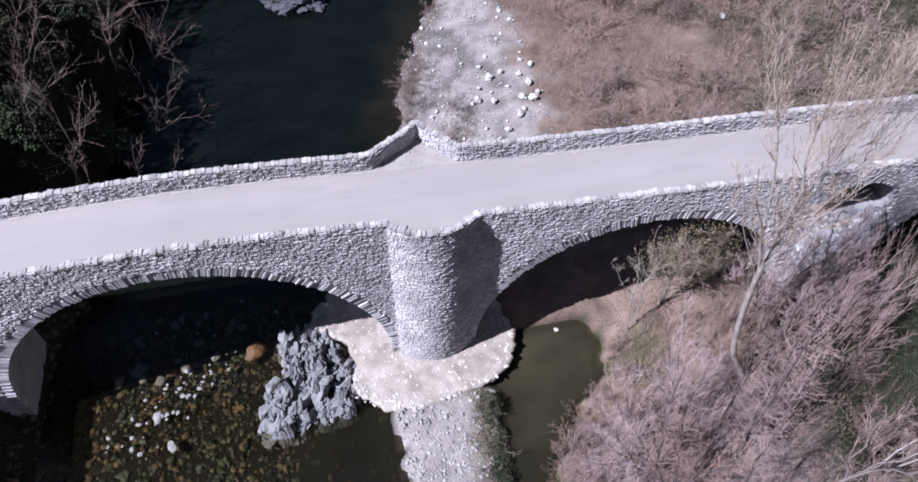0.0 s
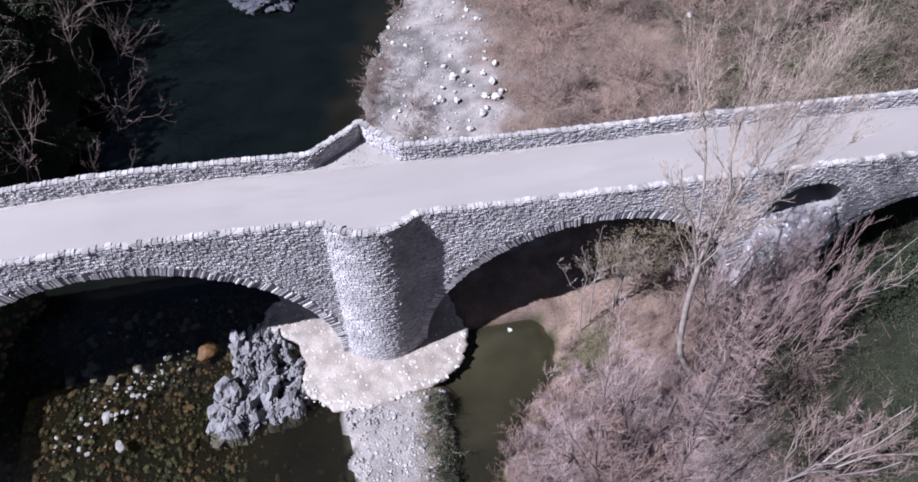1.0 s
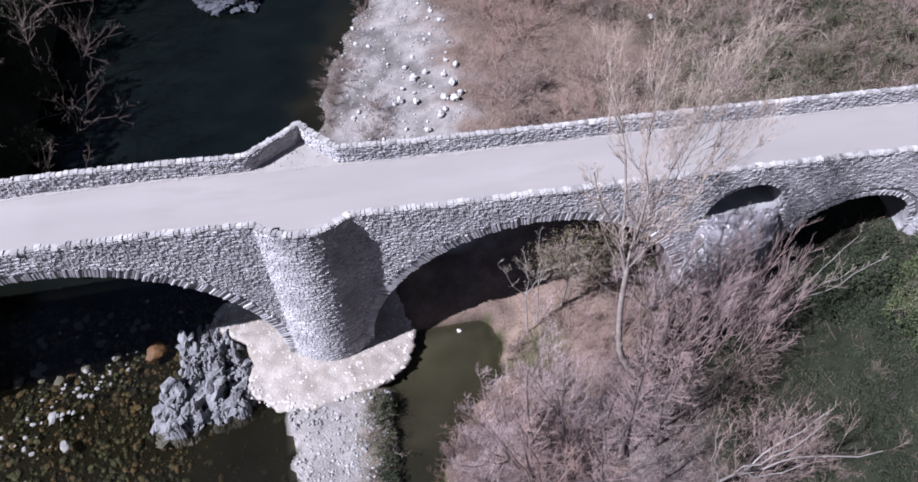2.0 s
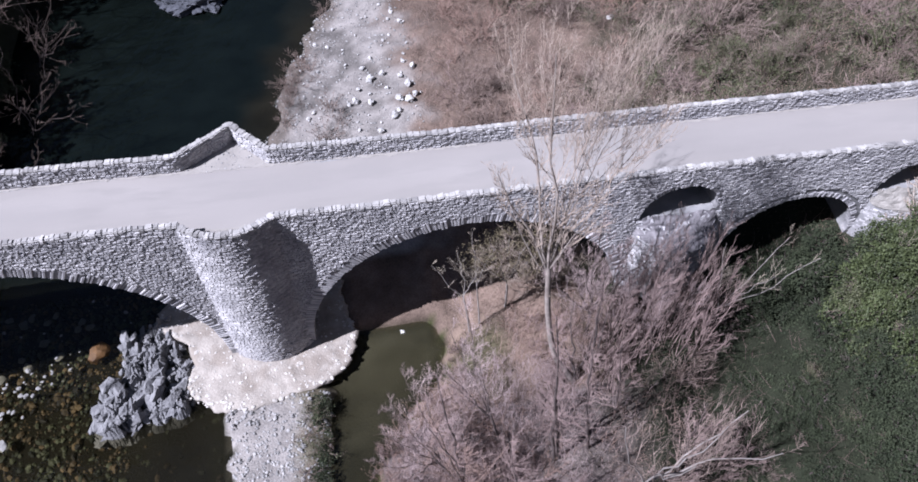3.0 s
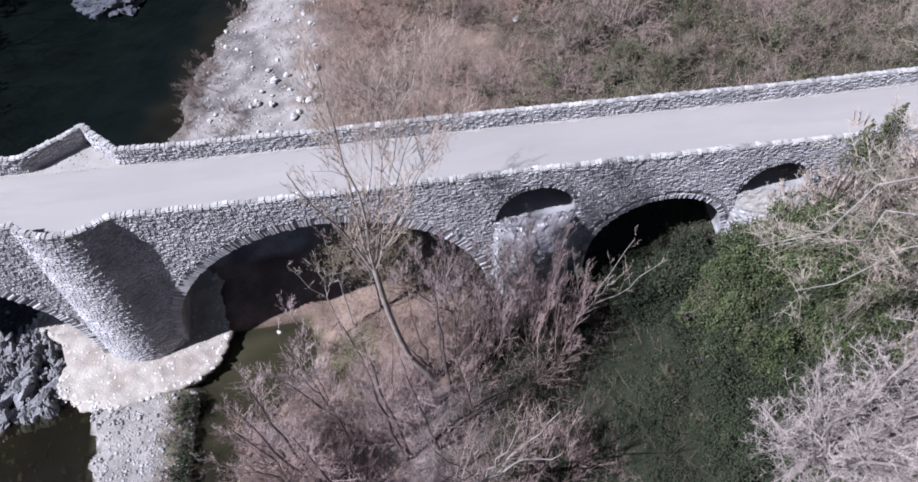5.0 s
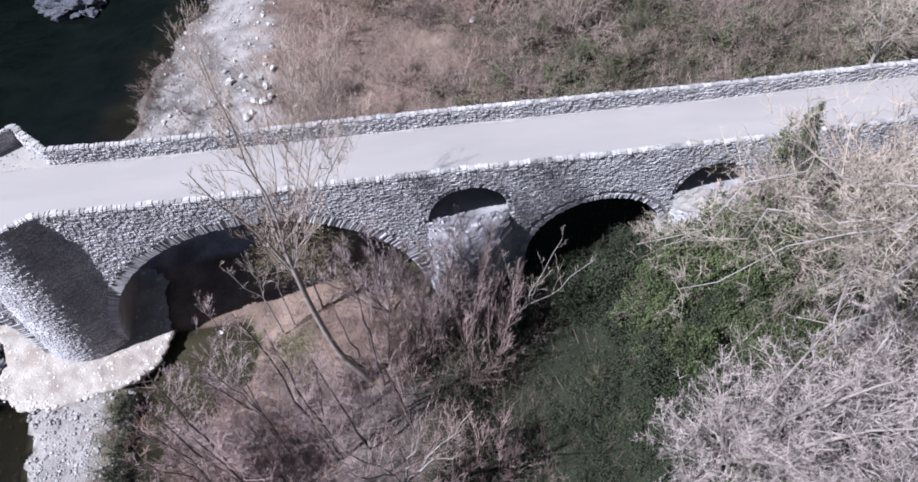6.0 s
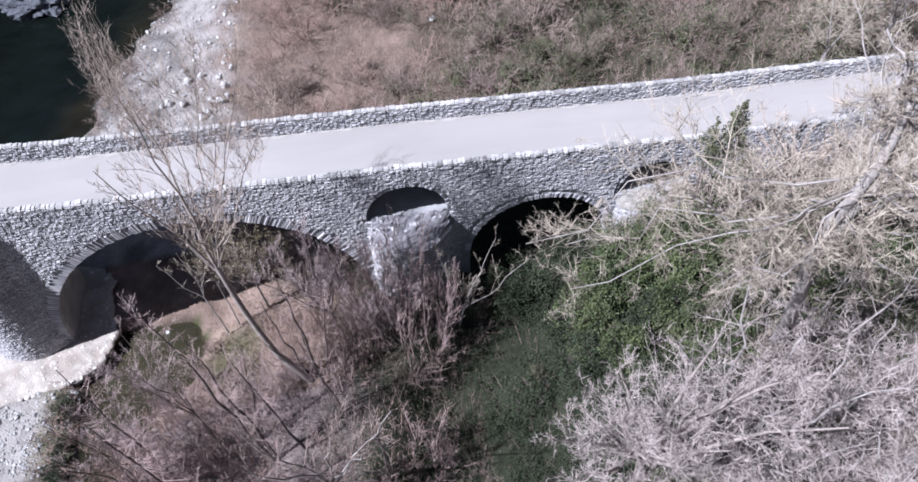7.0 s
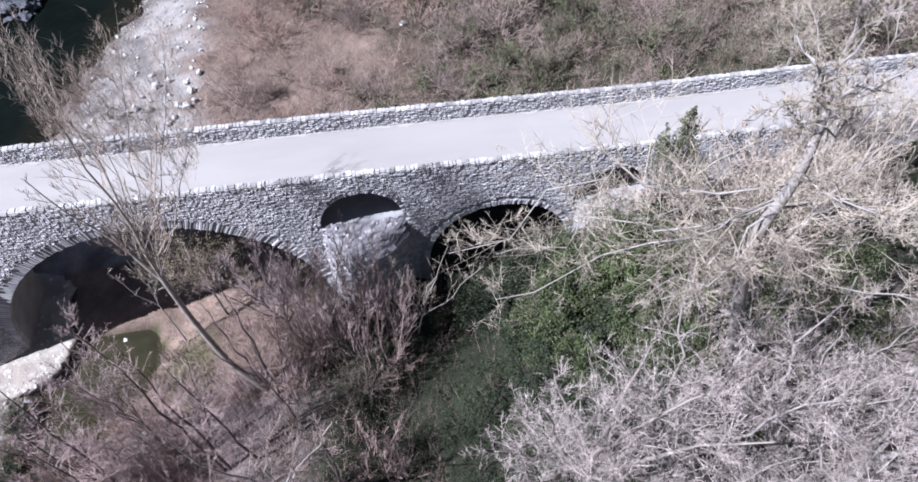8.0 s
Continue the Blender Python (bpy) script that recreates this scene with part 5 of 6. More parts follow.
evergreen((35.6, -3.4, 5.6), [(0.2, 0.0, 7.4, 1.1, 0.9), (0.1, 0.0, 8.5, 0.7, 0.6), (0.05, 0.0, 9.3, 0.52, 0.5), (0.0, 0.0, 9.9, 0.38, 0.45), (-0.05, 0.0, 10.5, 0.24, 0.4), (-0.1, -0.1, 11.0, 0.12, 0.4), (-0.1, -0.1, 11.4, 0.05, 0.3), (-0.8, 0.1, 8.6, 0.45, 0.5), (-0.85, 0.1, 9.3, 0.26, 0.45), (-0.9, 0.1, 9.9, 0.1, 0.4)], 7000, 54, "slender evergreen with a pointed top beside the road", LEAF_OLIVE, 0.08, "evergreen_tree", "tree")
for k, (x, y, rh, n) in enumerate([(37.4, -8.0, 1.7, 6000), (42.8, -8.6, 1.8, 6000), (45.6, -6.8, 1.7, 5000), (36.4, -14.6, 1.7, 5000), (47.6, -11.0, 1.8, 5000), (32.6, -9.8, 1.6, 5000)]):
    evergreen((x, y, ground_h(x, y)), [(0, 0, 0.9, rh, 1.0), (0.9, 1.1, 1.3, rh * 0.7, 1.0), (-1.1, -0.6, 0.7, rh * 0.7, 0.8)], n, 340 + k, "low evergreen undergrowth below leafless trees", LEAF if k % 2 else LEAF_DARK_SHADE, 0.09, group="undergrowth")
mass_rng = random.Random(63)
MASS = [evergreen((29.6, -6.6, ground_h(29.6, -6.6)), [(0, 0, 1.4, 1.2, 1.0), (1.0, 0.6, 2.0, 1.0, 0.9), (-0.8, 0.9, 1.1, 0.9, 0.8), (0.4, -1.1, 1.0, 1.0, 0.8), (0.5, 0.1, 2.9, 0.6, 0.8)], 9000, 64, "dense evergreen bush with small glossy green leaves", LEAF, 0.1, group="slope evergreens"),
        evergreen((32.0, -7.6, ground_h(32.0, -7.6)), [(0, 0, 1.2, 1.1, 0.9), (-1.0, -0.4, 1.7, 0.9, 0.8), (0.8, 0.9, 1.5, 0.9, 0.9), (0.7, -0.9, 0.9, 0.8, 0.7)], 7500, 65, "evergreen bush, leaves darkened for the shaded slope", LEAF_DARK_SHADE, 0.095, group="slope evergreens"),
        evergreen((33.4, -8.6, ground_h(33.4, -8.6)), [(0, 0, 1.0, 1.0, 0.9), (0.7, 0.5, 1.9, 0.8, 0.9), (-0.8, 0.3, 1.4, 0.8, 0.8), (0.1, -0.9, 1.3, 0.7, 0.8)], 6500, 66, "olive evergreen bush with upright leafy shoots", LEAF_OLIVE, 0.085, group="slope evergreens")]
for k, (x, y) in enumerate([(29.2, -10.2), (31.2, -11.0), (29.6, -13.2), (35.6, -7.4), (29.9, -8.2), (30.8, -15.0), (33.2, -2.8), (36.8, -5.2), (29.5, -12.0), (32.6, -4.2), (31.2, -9.2), (31.4, -2.6), (33.6, -6.4), (30.3, -5.2), (29.4, -16.4), (28.6, -14.4), (26.9, -1.9), (28.5, -1.7), (29.6, -2.2), (27.6, -3.4), (35.0, -10.0), (38.6, -7.2), (40.6, -7.8), (43.2, -10.4)]):
    t = mass_rng.uniform(0.75, 1.2)
    # below x 30 the darkened bush stands in for shade before the arch
    copy_thing(MASS[1 if x < 30 else (0, 1, 0, 2, 1)[k % 5]], Matrix.Translation((x, y, ground_h(x, y) - 0.1)) @ Matrix.Rotation(mass_rng.uniform(0, 6.3), 4, "Z") @ Matrix.Diagonal((t, t, t * mass_rng.uniform(0.85, 1.2), 1)))
# left bank bushes use the darkened leaf, deep shade being in its colour
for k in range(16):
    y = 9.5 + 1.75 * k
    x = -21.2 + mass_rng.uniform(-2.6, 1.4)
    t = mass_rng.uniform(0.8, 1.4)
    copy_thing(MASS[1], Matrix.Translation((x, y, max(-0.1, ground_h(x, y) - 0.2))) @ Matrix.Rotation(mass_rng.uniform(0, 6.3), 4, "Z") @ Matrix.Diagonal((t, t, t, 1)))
gully_rng = random.Random(59)
for k in range(15):
    x, y = 27.0 + gully_rng.uniform(-1.0, 2.4), -3.6 - 0.74 * k
    r = gully_rng.uniform(0.6, 1.1)
    evergreen((x, y, ground_h(x, y)), [(0, 0, 0.35, r, 0.4), (gully_rng.uniform(-0.9, 0.9), gully_rng.uniform(-0.6, 0.6), 0.3, r * 0.7, 0.35)], int(2200 * r), 360 + k, "low ivy and brambles in the gully, leaves darkened for shade", LEAF_DARK_SHADE, 0.075, "ivy_clump", "ivy", "gully ivy")
for k in range(22):
    x, y = gully_rng.uniform(22.4, 27.0), gully_rng.uniform(-17.5, -3.6)
    r = gully_rng.uniform(0.4, 0.9)
    evergreen((x, y, ground_h(x, y)), [(0, 0, 0.2, r, 0.3), (gully_rng.uniform(-0.8, 0.8), gully_rng.uniform(-0.6, 0.6), 0.18, r * 0.7, 0.26)], int(1500 * r), 380 + k, "low ivy and brambles in the gully, leaves darkened for shade", LEAF_DARK_SHADE, 0.07, "ivy_clump", "ivy", "gully ivy")
for k, (x, y, rh, h) in enumerate([(38.0, -5.2, 1.5, 2.6), (40.0, -4.8, 1.4, 2.4), (42.4, -5.6, 1.5, 2.2), (36.4, -5.6, 1.4, 2.4)]):
    evergreen((x, y, ground_h(x, y)), [(0, 0, h, rh, 1.2), (0.9, 0.8, h + 1.0, rh * 0.7, 1.0), (-0.8, -0.6, h * 0.5, rh * 0.8, 1.0)], 4000, 540 + k, "scrubby evergreen with dull olive leaves by the road", LEAF_OLIVE, 0.08, group="roadside evergreens")
hollow_rng = random.Random(61)
for k in range(16):
    x, y = hollow_rng.uniform(20, 56), hollow_rng.uniform(7, 30)
    if noise.noise(Vector((x * 0.2, y * 0.24, 51.0))) < -0.05:
        continue
    r = hollow_rng.uniform(0.7, 1.5)
    evergreen((x, y, ground_h(x, y)), [(0, 0, 0.5, r, 0.7), (hollow_rng.uniform(-1, 1), hollow_rng.uniform(-1, 1), 0.4, r * 0.7, 0.6)], int(1500 * r), 500 + k, "dull green evergreen bush in dry scrub", LEAF_OLIVE if k % 3 else LEAF_DARK_SHADE, 0.09, group="far bank evergreens")
ivy_rng = random.Random(58)
for k in range(15):
    y = -3.5 - 0.42 * k + ivy_rng.uniform(-0.15, 0.15)
    x = 2.15 + 0.06 * (y + 3) + ivy_rng.uniform(-0.45, 0.35)
    r = ivy_rng.uniform(0.12, 0.5) * (0.6 if k % 4 == 1 else 1.0)
    evergreen((x, y, ground_h(x, y)), [(0, 0, 0.2, r, 0.22), (ivy_rng.uniform(-0.4, 0.4), ivy_rng.uniform(-0.3, 0.3), 0.15, r * 0.7, 0.2)], int(1500 * r), 300 + k, "low dark ivy at the edge of the gravel", LEAF_DARK_SHADE, 0.07, "ivy_clump", "ivy", "ivy")
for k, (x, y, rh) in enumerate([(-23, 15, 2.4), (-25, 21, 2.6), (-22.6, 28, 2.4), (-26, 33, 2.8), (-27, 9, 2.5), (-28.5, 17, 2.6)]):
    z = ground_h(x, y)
    evergreen((x, y, z), [(0, 0, 2.4, rh, 2.0), (0.8, 0.9, 4.0, rh * 0.7, 1.6)], 5000, 60 + k, "evergreen shrub with leaves darkened for deep shade", LEAF_DARK_SHADE, 0.17)

# scrub: a few kinds, copied over the banks
PROTO = {
    "pink": shrub_proto(71, "reddish leafless bramble scrub with arching stems", TWIG_PINK, 1.5, 2.1, 20, (7, 7), 0.0065),
    "brown": shrub_proto(72, "brown leafless scrub with tangled twigs", TWIG, 1.8, 2.0, 20, (7, 7), 0.0065),
    "grey": shrub_proto(73, "grey leafless thicket of thin upright stems", TWIG, 3.4, 2.1, 20, (7, 8), 0.0065),
    "pale": shrub_proto(74, "pale leafless willow scrub with whippy stems", TWIG_PALE, 3.6, 1.6, 20, (7, 8), 0.0065, up=0.6),
    "yellow": shrub_proto(75, "yellowish leafless scrub with fine twigs", TWIG_YELLOW, 2.2, 2.0, 20, (7, 7), 0.0065),
    "mauve": shrub_proto(78, "mauve-grey leafless scrub with fine upright twigs", TWIG_MAUVE, 2.8, 1.3, 18, (9, 6), 0.0055, up=0.55, foot=0.5, spread=0.6, ratio=0.34),
    "thicket": shrub_proto(79, "mauve-grey leafless thicket of thin straight shoots", TWIG_MAUVE, 5.4, 1.5, 16, (15, 6), 0.0052, up=0.5, foot=0.7, spread=0.55, ratio=0.26),
    "alder": shrub_proto(77, "tall leafless alder bush with mauve-grey twigs", TWIG_MAUVE, 7.4, 1.8, 8, (20, 8), 0.0055, up=0.35, foot=0.4, spread=0.75, ratio=0.24),
    "stalks": shrub_proto(81, "dark brown leafless thicket of long whippy stems", TWIG_BROWN, 5.0, 1.7, 18, (12, 7), 0.006, up=0.4, foot=0.6, spread=0.7, ratio=0.28),
    "olive": shrub_proto(80, "dense broom scrub with grey-green shoots", TWIG, 1.7, 1.7, 24, (8, 6), 0.0065, up=0.45, leaves=3200, leaf_mat=LEAF_OLIVE, leaf_size=0.06, spread=0.7),
    "green": shrub_proto(76, "scrub with sparse dull green leaves", TWIG, 2.0, 1.9, 18, (6, 5), 0.0065, leaves=1500, leaf_mat=LEAF_OLIVE, leaf_size=0.07),
}
used_proto = set()


def plant(kind, x, y, scale, rng, group, z=None):
    m = Matrix.Translation((x, y, ground_h(x, y) - 0.05 if z is None else z)) @ Matrix.Rotation(rng.uniform(0, 6.3), 4, "Z") @ Matrix.Diagonal((scale * rng.uniform(0.85, 1.15), scale * rng.uniform(0.85, 1.15), scale * rng.uniform(0.8, 1.15), 1))
    if kind in used_proto:
        ob = copy_thing(PROTO[kind], m)
    else:
        ob = PROTO[kind]
        ob.matrix_basis = m
        used_proto.add(kind)
    ob["group"] = group


def scrub():
    rng = random.Random(90)
    # far bank
    n = 0
    while n < 96:
        x, y = rng.uniform(10.8, 60), rng.uniform(6.3, 35)
        if x < 11.6 + 1.2 * rng.random():
            continue
        g = (0.5 + 0.62 * noise.noise(Vector((x * 0.17, y * 0.21, 41.0))) + rng.uniform(-0.16, 0.16)) % 1.0
        far = sstep(15, 32, x + rng.uniform(-6, 6))
        kind = ("olive" if g < 0.36 else "green" if g < 0.5 else "brown" if g < 0.66 else "grey" if g < 0.9 else "yellow") if rng.random() < far else ("pink" if g < 0.45 else "brown" if g < 0.8 else "mauve" if g < 0.9 else "yellow")
        plant(kind, x, y, rng.uniform(0.7, 1.5), rng, "far bank scrub")
        n += 1
    for x, y, s in ((1.2, 22.5, 0.7), (0.9, 21.0, 0.6), (1.8, 24.8, 0.6), (2.4, 23.6, 0.45), (1.6, 19.4, 0.5), (3.6, 18.3, 0.6), (2.6, 17.2, 0.5), (4.2, 17.4, 0.45), (0.3, 18.5, 0.4), (2.6, 27.5, 0.4), (0.2, 16.5, 0.5), (-0.4, 15.0, 0.5), (0.6, 20.0, 0.5), (1.6, 26.0, 0.45), (2.9, 29.0, 0.5), (3.9, 31.0, 0.5), (-0.2, 17.6, 0.4), (3.0, 16.0, 0.6), (4.4, 16.2, 0.5)):
        plant("stalks" if int(x * 10) % 3 else "brown", x + 0.4, y, s * (0.62 if int(x * 10) % 3 else 1.3), rng, "gravel bar scrub")
    for x, y, s in ((2.0, -3.9, 0.3), (0.5, -3.3, 0.32), (-0.2, -3.5, 0.28), (-5.9, 1.5, 0.42), (-6.6, 1.7, 0.36), (-5.4, 1.8, 0.3), (-7.6, -3.6, 0.3), (-8.4, -3.9, 0.26)):
        plant("stalks", x, y, s * 0.42, rng, "apron weeds", 0.72 if x > -7 and y > -3.4 else None)
    for x, y, s in ((15.2, 6.7, 0.42), (16.4, 6.9, 0.5), (17.8, 6.8, 0.4), (19.2, 7.2, 0.5), (20.4, 6.9, 0.4), (18.4, 7.9, 0.45)):
        plant("olive", x, y, s, rng, "far bank scrub")
    # near bank
    n = 0
    while n < 20:
        x, y = rng.uniform(9.5, 23.5), rng.uniform(-16, -1.6)
        if x < 12.5 and y > -6.5 or x < 15.5 and y > -3.2:
            continue
        g = rng.random()
        kind = "mauve" if g < 0.82 else "brown" if g < 0.92 else "pink"
        plant(kind, x, y, rng.uniform(0.6, 1.05), rng, "near bank scrub")
        n += 1
    for x, y, s in ((14.6, 1.6, 1.3), (15.8, 2.4, 1.3), (16.6, 1.2, 1.1), (13.6, 2.6, 1.0), (17.4, 2.4, 1.1)):
        plant("yellow", x, y, s, rng, "scrub under the arch")
    n = 0
    while n < 20:
        x, y = rng.uniform(31, 50), rng.uniform(-18, -2.6)
        plant("pale" if rng.random() < 0.45 and x > 32 else "green" if rng.random() < 0.5 else "grey", x, y, rng.uniform(0.8, 1.3), rng, "roadside scrub")
        n += 1
    for x, y, s in ((37.4, -3.0, 1.9), (38.8, -2.4, 1.7), (39.6, -4.4, 2.1), (41.0, -2.2, 1.7), (43.2, -1.9, 1.6), (36.8, -6.4, 1.7), (45.5, -2.4, 1.7), (36.2, -3.8, 2.3), (37.6, -4.4, 2.4), (35.6, -2.6, 1.9), (39.4, -3.0, 2.2), (38.4, -2.0, 2.2), (41.6, -3.8, 2.2), (43.6, -4.6, 2.1), (36.6, -2.0, 2.2), (37.0, -3.3, 2.9), (38.6, -3.0, 3.1), (40.2, -3.4, 3.0), (41.8, -3.0, 2.9), (43.4, -3.2, 2.7)):
        plant("yellow", x, y, s, rng, "roadside scrub")
    for x, y, s in ((38.0, -5.6, 1.4), (40.4, -3.2, 1.3), (42.2, -3.4, 1.4), (44.6, -3.6, 1.4), (47.0, -2.6, 1.4), (37.0, -10.6, 1.2), (38.6, -10.9, 1.2), (36.2, -9.7, 1.1), (39.6, -11.6, 1.2), (35.0, -11.2, 1.0), (40.6, -10.2, 1.1)):
        plant("pale", x, y, s, rng, "roadside scrub")
    for x, y, s in ((1.3, -4.3, 0.45), (1.0, -5.4, 0.4), (1.6, -6.3, 0.5), (0.9, -7.4, 0.4)):
        plant("green" if s > 0.42 else "brown", x, y, s, rng, "gravel spit weeds")
    for k in range(9):
        x, y = rng.uniform(23, 27.5), rng.uniform(-14, -4)
        plant("olive" if k % 3 == 1 else "stalks", x, y, rng.uniform(0.3, 0.45), rng, "gully scrub")
    for x, y in ((20.6, -6.4), (21.6, -9.0), (20.2, -11.6), (22.2, -13.2), (22.4, -5.2)):
        plant("brown", x, y, rng.uniform(0.6, 0.9), rng, "near bank scrub")
    n = 0
    while n < 30:
        x, y = rng.uniform(9.2, 17), rng.uniform(-6.5, 0.3)
        if math.hypot(x - 10.9, 0.8 * (y + 2.6)) < 1.1:
            continue
        plant("mauve" if rng.random() < 0.6 else "pink", x, y, rng.uniform(0.3, 0.6), rng, "low bank scrub")
        n += 1
    for x, y, s in ((8.9, -4.6, 0.6), (8.2, -5.4, 0.75), (9.4, -5.6, 0.7), (7.4, -6.3, 0.75), (8.6, -6.8, 0.9), (6.6, -7.4, 0.75), (7.8, -8.0, 0.9), (9.2, -7.8, 0.9), (6.2, -8.8, 0.8), (7.2, -9.6, 0.9), (8.8, -9.4, 1.0), (5.8, -10.2, 0.8), (7.0, -11.2, 0.9), (8.6, -11.4, 1.0), (10.2, -9.6, 0.9), (10.0, -6.6, 0.8), (6.6, -5.3, 0.55), (5.9, -6.1, 0.6), (5.4, -6.9, 0.6), (5.1, -7.7, 0.65), (4.8, -8.5, 0.65), (4.6, -9.3, 0.7), (6.3, -6.9, 0.65), (7.4, -5.3, 0.6), (8.0, -4.5, 0.5), (4.4, -10.2, 0.7), (4.2, -9.0, 0.55), (3.9, -10.0, 0.6), (3.7, -10.9, 0.65), (5.2, -11.2, 0.8), (4.6, -11.8, 0.75), (5.8, -9.4, 0.75), (4.9, -7.0, 0.45), (3.6, -11.9, 0.6)):
        plant("mauve" if int(x * 10 + y * 10) % 3 == 0 else "pink", x, y, s, rng, "pool bank scrub")
    for x, y, s in ((8.8, -10.4, 0.8), (10.6, -11.6, 1.0), (12.6, -12.4, 1.0)):
        plant("alder", x, y, s, rng, "pool bank alders")
    for x, y, s in ((19.4, -2.4, 1.15), (20.5, -3.0, 1.25), (18.4, -2.9, 1.1), (21.6, -4.4, 1.2), (17.4, -4.2, 1.1), (19.8, -4.6, 1.3), (22.6, -3.2, 0.9)):
        plant("thicket", x, y, s, rng, "thicket by the pier")
    for x, y, s in ((24.4, -1.7, 1.1), (25.2, -2.1, 1.05), (24.8, -3.1, 1.0), (26.0, -1.5, 0.85), (26.5, -2.1, 0.5), (23.7, -4.3, 0.8), (25.0, -3.5, 0.6), (22.8, -6.0, 0.8), (21.8, -3.4, 0.8)):
        plant("stalks" if s > 0.65 else "brown", x, y, s, rng, "near bank scrub")


scrub()


def far_thicket():
    """The tangled scrub that fills the far bank between the single bushes."""
    rng = random.Random(91)
    woody, leafy = [Soup() for _ in range(3)], Soup()
    for k in range(260):
        x, y = rng.uniform(11.2, 62), rng.uniform(6.2, 36)
        if x < 11.8 + 1.4 * rng.random():
            continue
        g = 0.5 + 0.62 * noise.noise(Vector((x * 0.17, y * 0.21, 41.0))) + rng.uniform(-0.2, 0.2)
        far = sstep(16, 34, x + rng.uniform(-6, 6))
        s = woody[0 if far < rng.random() and g < 0.5 else 1 if g < 0.75 else 2]
        at = Vector((x, y, ground_h(x, y) - 0.1))
        size = rng.uniform(0.8, 1.7)
        lines = []
        for j in range(13):
            a, tilt = rng.uniform(0, 6.3), rng.random() ** 0.7
            tip = at + Vector((math.cos(a) * 1.5 * tilt, math.sin(a) * 1.5 * tilt, 1.5 * (1.05 - 0.5 * tilt * tilt) * rng.uniform(0.5, 1.2))) * size
            line = bent(at, tip, rng, 4, 0.07, -0.08)
            s.tube(line, [0.016, 0.013, 0.01, 0.005])
            sprout(s, line, 0.009, rng, (6, 6), 0.3, 0.42, 0.9, 0.0065, 0.25)
            lines.append(line)
        if far > rng.random() and g < 0.62:
            for j in range(700):
                q, d = along(rng.choice(lines), rng.uniform(0.3, 1))
                leaf(leafy, rng, q + rand_dir(rng) * 0.4 * size * rng.random(), 0.07)
    for s, m, what in zip(woody, (TWIG_PINK, TWIG, TWIG_MAUVE), ("reddish", "brown", "mauve-grey")):
        tagged(s.ob("scrub_tangle", m), "tangled " + what + " leafless scrub on the far bank", "scrub", kind="stuff")
    tagged(leafy.ob("scrub_leaves", LEAF_OLIVE), "dull grey-green leaves in the far bank scrub", "scrub", kind="stuff")


far_thicket()


def shoots():
    """The haze of thin straight saplings and suckers that stands all over the near bank."""
    rng = random.Random(92)
    grey, rosy, brown = Soup(), Soup(), Soup()
    for k in range(9500):
        x, y = rng.uniform(5.0, 23.8) if k % 3 else rng.uniform(5.0, 14.5), rng.uniform(-17, -0.8)
        edge = 9.3 - 0.42 * max(0.0, -y - 3.5)
        if x < edge or 9.5 < x < 12.5 and y > -4.5 and rng.random() < 0.8:
            continue
        g = noise.noise(Vector((x * 0.28, y * 0.28, 17.0)))
        if g + rng.uniform(-0.35, 0.35) < -0.12:
            continue
        s = rosy if noise.noise(Vector((x * 0.2, y * 0.2, 33.0))) + rng.uniform(-0.25, 0.25) > 0.22 else grey
        if x > 14.5 and y < -4 and rng.random() < 0.55:
            continue
        if x + rng.gauss(0, 1.0) > 17.5:
            s = brown
        tall = rng.uniform(0.7, 1.9) + 2.0 * rng.random() ** 2 * sstep(edge, edge + 4, x)
        p = Vector((x, y, ground_h(x, y) - 0.05))
        lean = Vector((rng.gauss(-0.04, 0.13), rng.gauss(0, 0.13), 1)).normalized()
        tip = p + lean * tall
        s.spike(p, tip, rng.uniform(0.006, 0.011))
        for j in range(int(4 + tall * 2)):
            t = rng.uniform(0.2, 0.95)
            q = p.lerp(tip, t)
            out = rand_dir(rng)
            out.z = abs(out.z) + 0.35
            s.spike(q, q + out.normalized() * (0.2 + 0.55 * (1 - t)) * rng.uniform(0.5, 1.2), 0.005)
    tagged(grey.ob("sapling_shoots", TWIG_HAZE), "thin straight mauve-grey saplings and suckers on the near bank", "saplings", kind="stuff")
    tagged(brown.ob("brown_shoots", TWIG_BROWN), "thin dark brown stalks at the edge of the gully", "saplings", kind="stuff")
    tagged(rosy.ob("reddish_shoots", TWIG_PINK), "thin straight reddish suckers on the near bank", "saplings", kind="stuff")


shoots()


